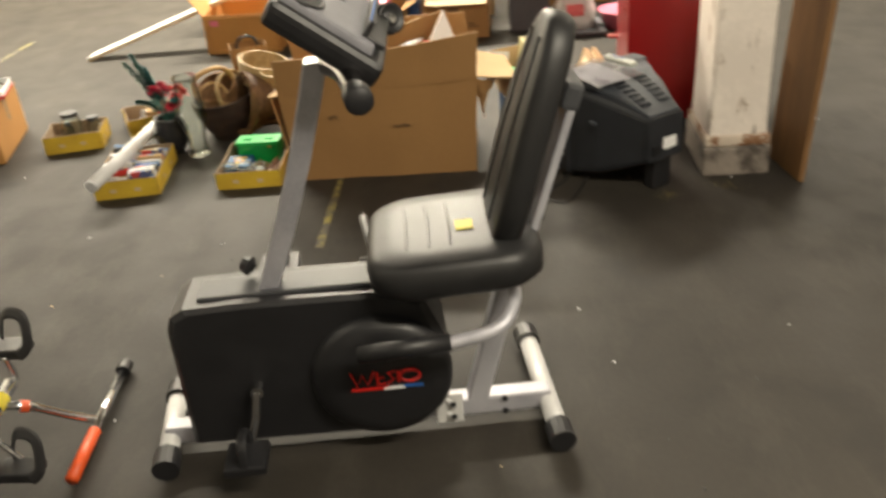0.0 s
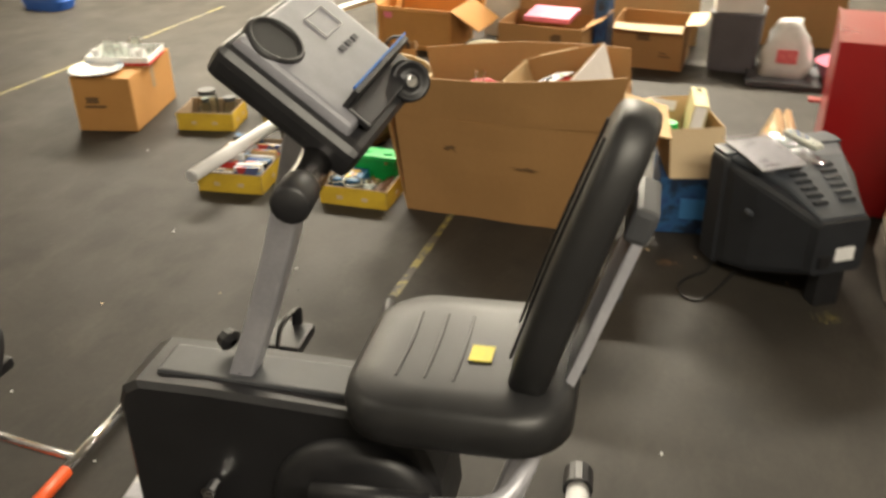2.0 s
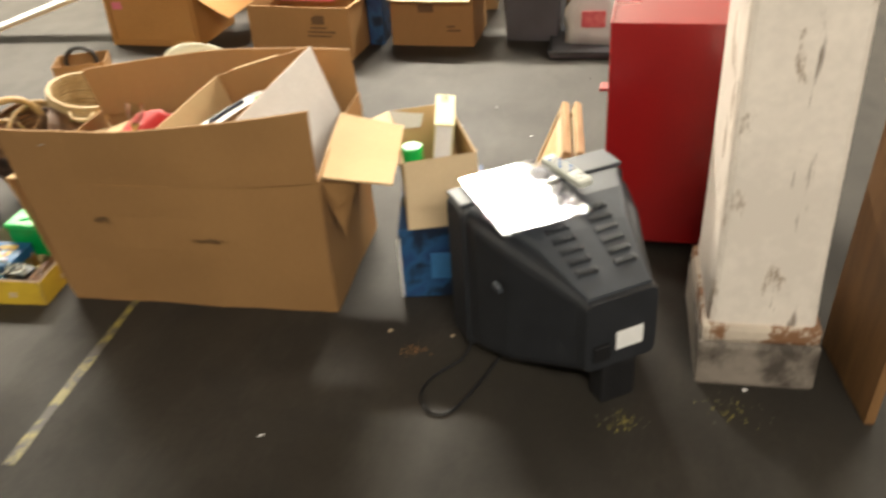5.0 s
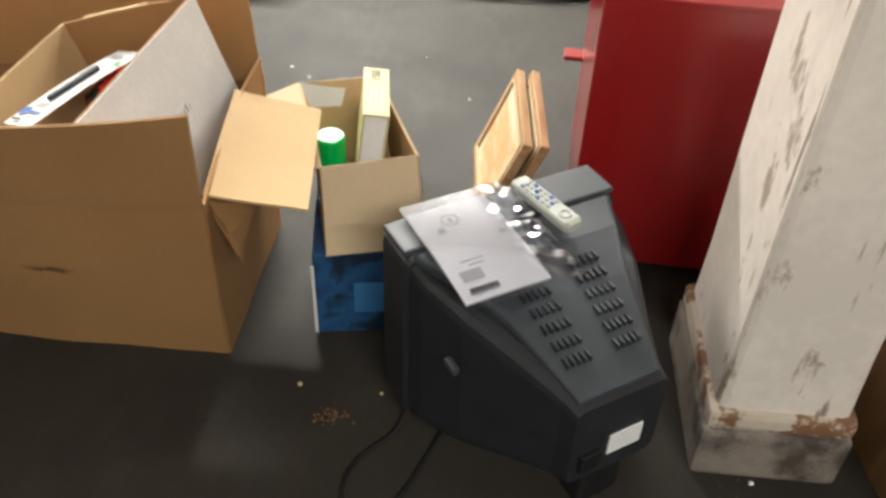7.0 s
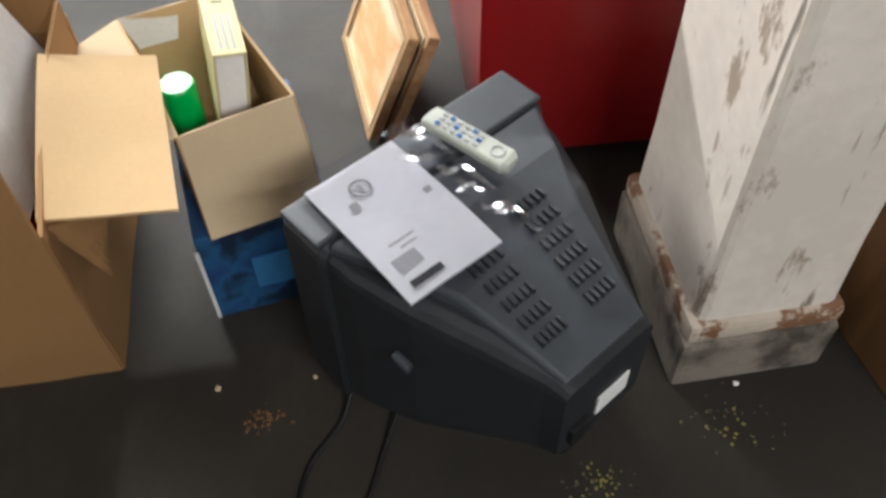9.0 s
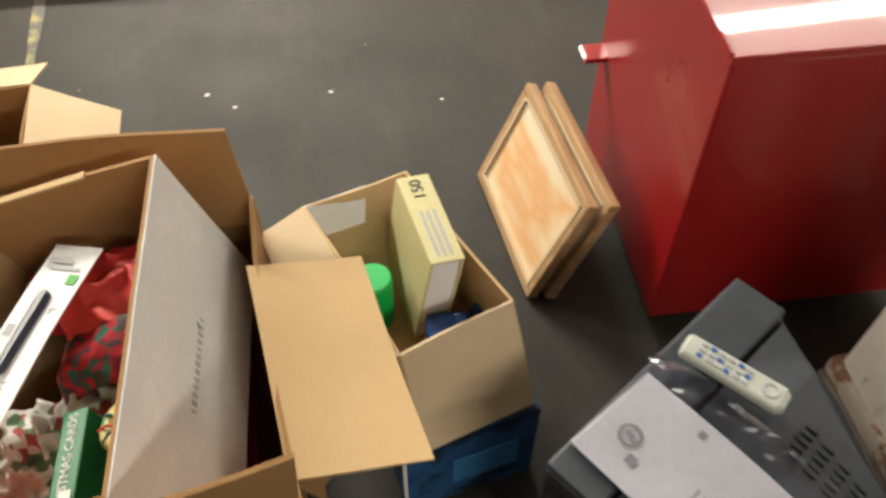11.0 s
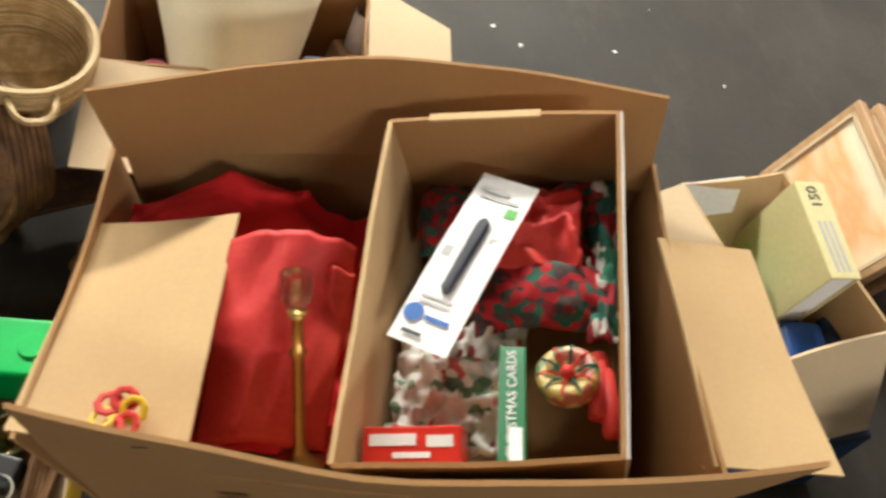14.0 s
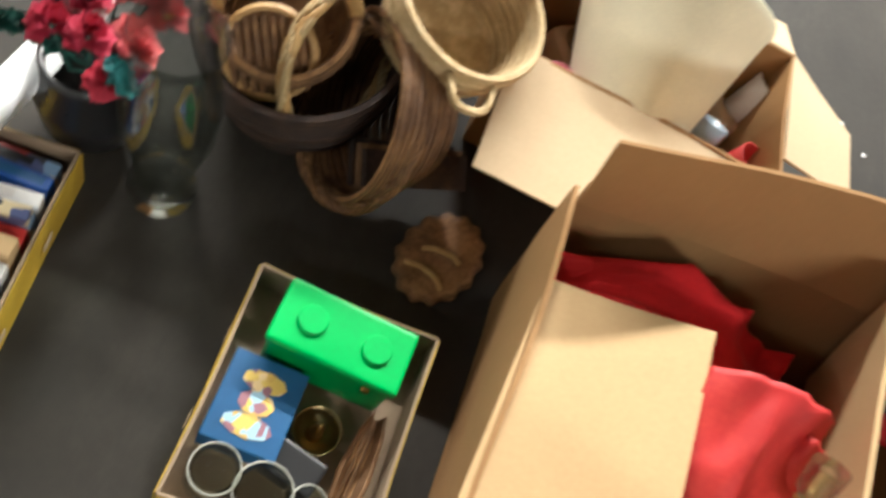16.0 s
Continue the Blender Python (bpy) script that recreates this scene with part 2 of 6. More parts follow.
def worn_paint(name, col, under, scale=9.0, amount=0.52, rough=0.55, sharp=0.05, stretch=(1, 1, 1)):
    """Paint that has flaked off in patches down to what is under it."""
    m = mat(name, col, rough, scale=3, fine=50, bump=0.2)
    nt = m.node_tree
    b = nt.nodes["Principled BSDF"]
    base = b.inputs["Base Color"].links[0].from_socket
    co = nt.nodes.new("ShaderNodeTexCoord")
    mp = nt.nodes.new("ShaderNodeMapping")
    mp.inputs["Scale"].default_value = stretch
    n = nt.nodes.new("ShaderNodeTexNoise")
    n.inputs["Scale"].default_value, n.inputs["Detail"].default_value, n.inputs["Roughness"].default_value = scale, 9, 0.65
    nt.links.new(co.outputs["Object"], mp.inputs[0])
    nt.links.new(mp.outputs[0], n.inputs["Vector"])
    mr = nt.nodes.new("ShaderNodeMapRange")
    mr.inputs[1].default_value, mr.inputs[2].default_value = amount, amount + sharp
    nt.links.new(n.outputs[0], mr.inputs[0])
    mx = nt.nodes.new("ShaderNodeMix")
    mx.data_type = "RGBA"
    mx.inputs["B"].default_value = (*under, 1)
    nt.links.new(mr.outputs[0], mx.inputs["Factor"])
    nt.links.new(base, mx.inputs["A"])
    nt.links.new(mx.outputs["Result"], b.inputs["Base Color"])
    return m


def patched(name, tones, scale, rough=0.8, bump=0.2, stretch=(1, 1, 1), cell=True):
    """Cloth or print in patches of several tones."""
    m = mat(name, tones[0], rough, bump=bump)
    nt = m.node_tree
    b = nt.nodes["Principled BSDF"]
    co = nt.nodes.new("ShaderNodeTexCoord")
    mp = nt.nodes.new("ShaderNodeMapping")
    mp.inputs["Scale"].default_value = stretch
    nt.links.new(co.outputs["Object"], mp.inputs[0])
    if cell:
        n = nt.nodes.new("ShaderNodeTexVoronoi")
        n.inputs["Scale"].default_value = scale
        sep = nt.nodes.new("ShaderNodeSeparateColor")
        nt.links.new(mp.outputs[0], n.inputs["Vector"])
        nt.links.new(n.outputs["Color"], sep.inputs[0])
        src = sep.outputs[0]
    else:
        n = nt.nodes.new("ShaderNodeTexNoise")
        n.inputs["Scale"].default_value, n.inputs["Detail"].default_value = scale, 4
        nt.links.new(mp.outputs[0], n.inputs["Vector"])
        mr = nt.nodes.new("ShaderNodeMapRange")
        mr.inputs[1].default_value, mr.inputs[2].default_value = 0.3, 0.7
        nt.links.new(n.outputs[0], mr.inputs[0])
        src = mr.outputs[0]
    ramp = nt.nodes.new("ShaderNodeValToRGB")
    ramp.color_ramp.interpolation = "CONSTANT" if cell else "LINEAR"
    e = ramp.color_ramp.elements
    while len(e) < len(tones):
        e.new(0.5)
    for k, c in enumerate(tones):
        e[k].position, e[k].color = k / len(tones), (*c, 1)
    nt.links.new(src, ramp.inputs[0])
    nt.links.new(ramp.outputs[0], b.inputs["Base Color"])
    return m


def glass(name, tint=(0.95, 0.97, 0.95), rough=0.04, share=0.6):
    """Thin clear glass: light passes straight, with gloss that grows at the edges."""
    m = bpy.data.materials.new(name)
    m.use_nodes = True
    nt = m.node_tree
    nt.nodes.remove(nt.nodes["Principled BSDF"])
    tr, gl, mx, lw, mu = (nt.nodes.new("ShaderNode" + k) for k in ("BsdfTransparent", "BsdfGlossy", "MixShader", "LayerWeight", "Math"))
    tr.inputs[0].default_value = (*tint, 1)
    gl.inputs["Roughness"].default_value = rough
    lw.inputs[0].default_value = 0.25
    mu.operation = "MULTIPLY"
    mu.inputs[1].default_value = share
    nt.links.new(lw.outputs["Fresnel"], mu.inputs[0])
    nt.links.new(mu.outputs[0], mx.inputs[0])
    nt.links.new(tr.outputs[0], mx.inputs[1])
    nt.links.new(gl.outputs[0], mx.inputs[2])
    nt.links.new(mx.outputs[0], nt.nodes["Material Output"].inputs["Surface"])
    return m


def woven(name, col, dark, scale=90):
    """Wicker: rows of light and dark strands."""
    m = mat(name, col, 0.6, col2=dark, scale=30, fine=200, bump=0.4)
    nt = m.node_tree
    b = nt.nodes["Principled BSDF"]
    base = b.inputs["Base Color"].links[0].from_socket
    co = nt.nodes.new("ShaderNodeTexCoord")
    w = nt.nodes.new("ShaderNodeTexWave")
    w.bands_direction = "Z"
    w.inputs["Scale"].default_value, w.inputs["Distortion"].default_value, w.inputs["Detail"].default_value = scale, 1.5, 1
    nt.links.new(co.outputs["Object"], w.inputs["Vector"])
    mx = nt.nodes.new("ShaderNodeMix")
    mx.data_type = "RGBA"
    mx.inputs["A"].default_value = (*dark, 1)
    nt.links.new(base, mx.inputs["B"])
    nt.links.new(w.outputs[1], mx.inputs["Factor"])
    nt.links.new(mx.outputs["Result"], b.inputs["Base Color"])
    bp = nt.nodes.new("ShaderNodeBump")
    bp.inputs["Strength"].default_value, bp.inputs["Distance"].default_value = 0.7, 0.003
    nt.links.new(w.outputs[1], bp.inputs["Height"])
    nt.links.new(bp.outputs[0], b.inputs["Normal"])
    return m


M = dict(
    floor=floor_material(),
    wall=worn_paint("painted_brick_white", (0.62, 0.6, 0.54), (0.35, 0.31, 0.26), 4, 0.66),
    # Greyer than the white wall; the dimness is put into the colour.
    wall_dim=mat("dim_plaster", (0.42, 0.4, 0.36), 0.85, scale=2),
    ceiling=mat("ceiling_boards", (0.5, 0.48, 0.44), 0.9, scale=2),
    kraft=mat("kraft_cardboard", (0.36, 0.195, 0.073), 0.82, col2=(0.285, 0.15, 0.055), scale=3, bump=0.08, fine=150, mixing=0.9, stretch=(1, 1, 0.25)),
    kraft_light=mat("pale_cardboard", (0.56, 0.39, 0.2), 0.8, col2=(0.47, 0.31, 0.15), scale=4, bump=0.06, fine=150, mixing=0.9),
    kraft_orange=mat("orange_cardboard", (0.5, 0.25, 0.075), 0.75, col2=(0.38, 0.18, 0.05), scale=3, bump=0.08, mixing=0.9),
    kraft_pale=mat("bleached_cardboard", (0.62, 0.48, 0.31), 0.8, col2=(0.52, 0.39, 0.24), scale=4, bump=0.06, mixing=0.9),
    white_card=mat("white_cardboard", (0.82, 0.8, 0.79), 0.7, scale=5, bump=0.05),
    yellow_card=mat("yellow_tray_card", (0.62, 0.42, 0.035), 0.6, col2=(0.5, 0.32, 0.03), scale=9, bump=0.05),
    tray_inside=mat("tray_inside_card", (0.36, 0.26, 0.17), 0.85, scale=6),
    black=mat("black_plastic", (0.012, 0.012, 0.014), 0.45, scale=20, bump=0.15, fine=400),
    vinyl=mat("black_vinyl", (0.016, 0.016, 0.017), 0.45, scale=14, bump=0.25, fine=350, spec=0.42),
    grey_plastic=mat("grey_console_plastic", (0.2, 0.2, 0.225), 0.45, scale=20, bump=0.1, fine=400),
    housing=mat("dark_grey_housing", (0.05, 0.052, 0.058), 0.5, scale=16, bump=0.15, fine=350),
    silver=mat("silver_grey_paint", (0.46, 0.46, 0.5), 0.38, metal=0.25, scale=10, bump=0.03, col2=(0.36, 0.36, 0.4)),
    white_paint=mat("white_enamel_tube", (0.66, 0.66, 0.66), 0.35, scale=10, bump=0.03),
    chrome=mat("chrome", (0.72, 0.72, 0.74), 0.14, metal=1.0, bump=0.0),
    gun=mat("smoked_chrome", (0.25, 0.24, 0.24), 0.16, metal=1.0, bump=0.0),
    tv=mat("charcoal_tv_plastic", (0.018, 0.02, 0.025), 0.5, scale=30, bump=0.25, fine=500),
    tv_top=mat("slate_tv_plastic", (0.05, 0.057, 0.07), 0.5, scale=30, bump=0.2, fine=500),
    red=mat("red_enamel", (0.31, 0.008, 0.009), 0.3, col2=(0.26, 0.007, 0.009), scale=3, bump=0.02, coat=0.3),
    red_cloth=mat("red_cloth", (0.7, 0.012, 0.014), 0.9, col2=(0.5, 0.006, 0.01), scale=10, fine=300, bump=0.3),
    red_satin=mat("red_paper", (0.64, 0.05, 0.035), 0.62, col2=(0.5, 0.02, 0.02), scale=6, bump=0.1),
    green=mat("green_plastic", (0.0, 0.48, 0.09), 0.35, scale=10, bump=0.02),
    green_dark=mat("dark_green_card", (0.01, 0.17, 0.06), 0.4, scale=10, bump=0.02),
    blue=mat("blue_card", (0.012, 0.1, 0.26), 0.5, scale=8),
    blue_dark=patched("dark_blue_print", [(0.01, 0.03, 0.09), (0.015, 0.05, 0.16), (0.02, 0.09, 0.22), (0.008, 0.02, 0.05)], 14, 0.5, cell=False),
    paper=mat("white_paper", (0.86, 0.86, 0.87), 0.6, scale=5, bump=0.05, col2=(0.74, 0.74, 0.75)),
    ink=mat("black_ink", (0.03, 0.03, 0.035), 0.6, bump=0.0),
    ink_grey=mat("grey_ink", (0.45, 0.45, 0.46), 0.6, bump=0.0),
    ink_brown=mat("brown_ink", (0.14, 0.075, 0.03), 0.7, bump=0.0),
    ink_green=mat("green_ink", (0.12, 0.45, 0.1), 0.6, bump=0.0),
    ink_blue=mat("blue_ink", (0.02, 0.12, 0.42), 0.6, bump=0.0),
    yellow=mat("yellow_paint", (0.72, 0.5, 0.01), 0.45, col2=(0.6, 0.4, 0.01), scale=8, bump=0.05),
    sticker=mat("yellow_sticker", (0.8, 0.66, 0.06), 0.55, bump=0.0),
    orange=mat("orange_grip", (0.72, 0.09, 0.015), 0.45, bump=0.05),
    wood=mat("oak_frame", (0.46, 0.29, 0.15), 0.45, col2=(0.34, 0.2, 0.09), scale=10, stretch=(1, 6, 6), bump=0.15),
    wood_dark=mat("brown_board", (0.22, 0.115, 0.045), 0.55, col2=(0.15, 0.075, 0.028), scale=6, stretch=(5, 5, 0.6), bump=0.15),
    column=cracked(worn_paint("flaking_white_paint", (0.8, 0.73, 0.67), (0.36, 0.29, 0.23), 13, 0.6, 0.6, 0.05, (1, 1, 0.45)), (0.2, 0.16, 0.13), 0.35),
    column_base=worn_paint("scuffed_base", (0.24, 0.205, 0.175), (0.06, 0.048, 0.04), 8, 0.46, 0.7, 0.15),
    rust=worn_paint("chipped_moulding", (0.56, 0.48, 0.4), (0.2, 0.1, 0.05), 14, 0.5, 0.65, 0.06),
    line=worn_paint("worn_line_paint", (0.3, 0.25, 0.06), (0.075, 0.066, 0.05), 12, 0.43, 0.5, 0.1),
    wicker_dark=woven("dark_wicker", (0.085, 0.04, 0.022), (0.02, 0.01, 0.007), 70),
    wicker_tan=woven("tan_wicker", (0.36, 0.19, 0.075), (0.13, 0.06, 0.02), 70),
    wicker_brown=woven("brown_wicker", (0.33, 0.17, 0.065), (0.11, 0.052, 0.022), 75),
    glass_rim=mat("pale_wire", (0.55, 0.54, 0.48), 0.3, bump=0.0),
    white_petal=mat("white_petal", (0.7, 0.6, 0.6), 0.7, col2=(0.6, 0.4, 0.42), scale=40),
    teal=mat("teal_leaf", (0.03, 0.2, 0.2), 0.6, col2=(0.02, 0.1, 0.11), scale=30),
    foil=mat("dull_foil", (0.6, 0.6, 0.62), 0.38, metal=1.0, bump=0.3),
    wicker_pale=woven("pale_straw", (0.72, 0.55, 0.31), (0.42, 0.29, 0.13), 60),
    cane=mat("cane", (0.55, 0.35, 0.14), 0.5, col2=(0.4, 0.23, 0.08), scale=25, bump=0.2),
    shade=mat("cream_shade_cloth", (0.85, 0.82, 0.62), 0.85, scale=6, fine=300, bump=0.15),
    brass=mat("brass", (0.5, 0.32, 0.11), 0.32, metal=1.0, bump=0.05),
    glass=glass("clear_glass"),
    plastic_film=glass("clear_bag", (0.97, 0.97, 1.0), 0.12),
    leaf=mat("dull_green_leaf", (0.02, 0.12, 0.09), 0.6, col2=(0.015, 0.07, 0.06), scale=30),
    pink=mat("pink_petal", (0.62, 0.06, 0.1), 0.7, col2=(0.5, 0.02, 0.05), scale=40),
    coral=mat("coral_petal", (0.75, 0.2, 0.2), 0.7, col2=(0.65, 0.1, 0.12), scale=40),
    rose=mat("rose_petal", (0.5, 0.03, 0.08), 0.7, col2=(0.4, 0.015, 0.04), scale=40),
    pot=mat("black_pot", (0.018, 0.018, 0.02), 0.3, scale=10),
    porcelain=mat("white_china", (0.78, 0.78, 0.78), 0.2, bump=0.0),
    china_blue=mat("pale_blue_rim", (0.42, 0.52, 0.62), 0.25, bump=0.0),
    plaid=patched("red_and_green_plaid", [(0.34, 0.01, 0.015), (0.42, 0.012, 0.02), (0.06, 0.05, 0.045), (0.02, 0.09, 0.06), (0.22, 0.01, 0.018), (0.05, 0.03, 0.035)], 95, 0.95, 0.4),
    print_cloth=patched("white_cloth_with_holly", [(0.74, 0.72, 0.67), (0.78, 0.76, 0.72), (0.72, 0.7, 0.66), (0.45, 0.1, 0.09), (0.76, 0.74, 0.7), (0.74, 0.72, 0.68), (0.16, 0.24, 0.14)], 60, 0.95, 0.3),
    teddy=patched("patched_bear_print", [(0.7, 0.5, 0.12), (0.62, 0.4, 0.1), (0.3, 0.14, 0.18), (0.75, 0.56, 0.3), (0.35, 0.55, 0.7)], 75, 0.6, 0),
    painting=patched("sunset_painting", [(0.72, 0.6, 0.42), (0.78, 0.68, 0.5), (0.76, 0.6, 0.38), (0.72, 0.4, 0.18), (0.76, 0.58, 0.36), (0.76, 0.68, 0.54)], 4.5, 0.5, 0.05, (0.5, 0.5, 1.4), False),
    book=mat("cream_book_cloth", (0.66, 0.6, 0.33), 0.55, col2=(0.55, 0.5, 0.25), scale=5, bump=0.05),
    tape=mat("packing_tape", (0.4, 0.3, 0.19), 0.25, bump=0.02),
    lamp_white=mat("lamp_housing", (0.75, 0.75, 0.74), 0.5, bump=0.0),
    mixed=patched("mixed_print", [(0.6, 0.6, 0.62), (0.08, 0.1, 0.22), (0.45, 0.05, 0.05), (0.05, 0.05, 0.06), (0.2, 0.32, 0.5), (0.6, 0.5, 0.3)], 30, 0.4, 0),
    grey_bin=mat("grey_bin_plastic", (0.1, 0.1, 0.115), 0.5, scale=8),
    bag=mat("white_bag", (0.68, 0.67, 0.66), 0.45, scale=8, bump=0.3),
    skin_white=mat("white_board", (0.72, 0.72, 0.69), 0.5, scale=4, bump=0.03),
    blue_thing=mat("blue_plastic", (0.02, 0.1, 0.42), 0.4, scale=6),
    pinklid=mat("pink_lid", (0.7, 0.18, 0.28), 0.5, scale=6),
)
tube_light = bpy.data.materials.new("tube_glow")
tube_light.use_nodes = True
tube_light.node_tree.nodes["Principled BSDF"].inputs["Emission Color"].default_value = (1, 0.95, 0.82, 1)
tube_light.node_tree.nodes["Principled BSDF"].inputs["Emission Strength"].default_value = 6

# ---- the hall ----
X0, X1, Y0, Y1, H = -4.18, 6.0, -6.0, 6.5, 3.6
def struct(ob, label, category):
    return tagged(ob, label, category, kind="structure")


struct(link("floor", [(X0 - 3, Y0 - 0.3, 0), (X1 + 0.3, Y0 - 0.3, 0), (X1 + 0.3, Y1 + 0.3, 0), (X0 - 3, Y1 + 0.3, 0)], [(0, 1, 2, 3)], M["floor"]), "worn dark brown-grey sealed concrete floor", "floor")
struct(part("ceiling", rbox((X0 + X1) / 2, (Y0 + Y1) / 2, H + 0.1, X1 - X0 + 0.6, Y1 - Y0 + 0.6, 0.2, 0), M["ceiling"]), "dull off-white ceiling of the hall", "ceiling")
struct(part("wall_west", join(rbox(X0 - 0.1, (Y0 + 1.45) / 2, H / 2, 0.2, 1.45 - Y0, H, 0), rbox(X0 - 0.1, (2.6 + Y1) / 2, H / 2, 0.2, Y1 - 2.6, H, 0), rbox(X0 - 0.1, 2.025, (H + 2.3) / 2, 0.2, 1.15, H - 2.3, 0)), M["wall"]), "white painted wall with a wide doorway", "wall")
# Walls added behind the opening so that it stays dark.
struct(part("wall_recess", join(rbox(X0 - 2.4, 2.0, H / 2, 0.1, 3.4, H, 0), rbox(X0 - 1.3, 0.3, H / 2, 2.1, 0.1, H, 0), rbox(X0 - 1.3, 3.7, H / 2, 2.1, 0.1, H, 0), rbox(X0 - 1.3, 2.0, H + 0.1, 2.3, 3.5, 0.2, 0)), M["wall_dim"]), "unlit plaster walls added behind the doorway", "wall")
struct(part("wall_east", rbox(X1 + 0.1, (Y0 + Y1) / 2, H / 2, 0.2, Y1 - Y0 + 0.4, H, 0), M["wall_dim"]), "plain plaster wall", "wall")
struct(part("wall_north", rbox((X0 + X1) / 2, Y1 + 0.1, H / 2, X1 - X0, 0.2, H, 0), M["wall_dim"]), "plain plaster wall", "wall")
struct(part("wall_south", rbox((X0 + X1) / 2, Y0 - 0.1, H / 2, X1 - X0, 0.2, H, 0), M["wall_dim"]), "plain plaster wall", "wall")
struct(part("baseboard", rbox(X0 + 0.008, 0.4, 0.03, 0.016, 2.08, 0.06, 0.003), M["rust"]), "narrow chipped board along the white wall", "baseboard")


def floor_line(a, b, w):
    a, b = V((*a, 0.0022)), V((*b, 0.0022))
    d = (b - a).normalized().cross(V((0, 0, 1))) * w / 2
    n = 40
    vs, fs = [], []
    for k in range(n + 1):
        p = a.lerp(b, k / n)
        e = 1 + 0.5 * noise.noise(p * 9)
        vs += [p + d * e, p - d * e]
        if k:
            fs.append((2 * k - 2, 2 * k - 1, 2 * k + 1, 2 * k))
    struct(link("floor_marking", vs, fs, M["line"]), "narrow worn yellow line painted on the floor", "marking")


floor_line((-2.66, -1.6), (-2.35, 2.6), 0.03)
floor_line((0.175, -0.6), (0.175, 2.4), 0.026)



def paint_fleck(x, y, r, material, label, seed):
    """A worn patch of spilt paint made of many small flakes."""
    rnd = random.Random(seed)
    vs, fs = [], []
    for k in range(48):
        cx, cy, q = rnd.gauss(0, r * 0.5), rnd.gauss(0, r * 0.35), rnd.uniform(0.0012, 0.0042)
        n0 = len(vs)
        for i in range(6):
            a = i * math.pi / 3 + rnd.uniform(-0.3, 0.3)
            vs.append((x + cx + q * rnd.uniform(0.4, 1.3) * math.cos(a), y + cy + q * rnd.uniform(0.4, 1.3) * math.sin(a), 0.0016 + 0.00001 * k))
        fs.append(tuple(range(n0, n0 + 6)))
    struct(link("floor_marking", vs, fs, material), label, "marking")


paint_fleck(1.7, -0.262, 0.075, M["line"], "worn flecks of yellow paint on the floor by the column", 3)
paint_fleck(1.47, -0.33, 0.05, M["line"], "few flecks of yellow paint on the floor", 5)
paint_fleck(0.97, -0.133, 0.03, M["wood_dark"], "small rusty stain on the floor by the television", 8)


def wooden_column(x, y, w, d, name_label):
    c = thing("wooden_column", pose(x, y, 0), name_label, "column")
    part("base", rbox(0, 0, 0.06, w + 0.02, d + 0.02, 0.12, 0.012, 2), M["column_base"], c, "grey scuffed base block")
    part("moulding", rbox(0, 0, 0.142, w + 0.012, d + 0.012, 0.044, 0.012, 2), M["rust"], c, "chipped moulding")
    sec = []
    for z, k in ((0.16, 1.0), (0.3, 0.97), (1.2, 0.93), (2.2, 0.9), (H, 0.9)):
        sec.append([(px, py, z) for px, py in rrect((w - 0.012) * k, (d - 0.012) * k, 0.014, 2)])
    part("shaft", loft(sec), M["column"], c)
    return c


wooden_column(1.752, -0.02, 0.235, 0.315, "square wooden column in flaking dirty white paint")
wooden_column(-3.25, -0.07, 0.24, 0.28, "square white-painted wooden column beside a yellow stepladder")
for x, y, z, ln, w in LAMPS:
    f = thing("ceiling_light", pose(x, y, z), "long white fluorescent ceiling fitting assumed out of view, switched on", "ceiling light", "lights on the ceiling")
    part("housing", rbox(0, 0, 0.04, ln, 0.2, 0.05, 0.01), M["lamp_white"], f)
    for q in (-ln / 3, ln / 3):
        part("hanger", tube([(q, 0, 0.06), (q, 0, H - z)], 0.006, 6), M["lamp_white"], f)
    for s in (-0.05, 0.05):
        part("fluorescent_tube", tube([(-ln / 2 + 0.03, s, 0.0), (ln / 2 - 0.03, s, 0.0)], 0.013, 8), tube_light, f)
    la = bpy.data.lights.new("fluorescent", "AREA")
    la.shape, la.size, la.size_y, la.energy, la.color = "RECTANGLE", ln, 0.16, w, (1.0, 0.93, 0.78)
    lo = new("fluorescent", la)
    lo.matrix_world = pose(x, y, z - 0.02)

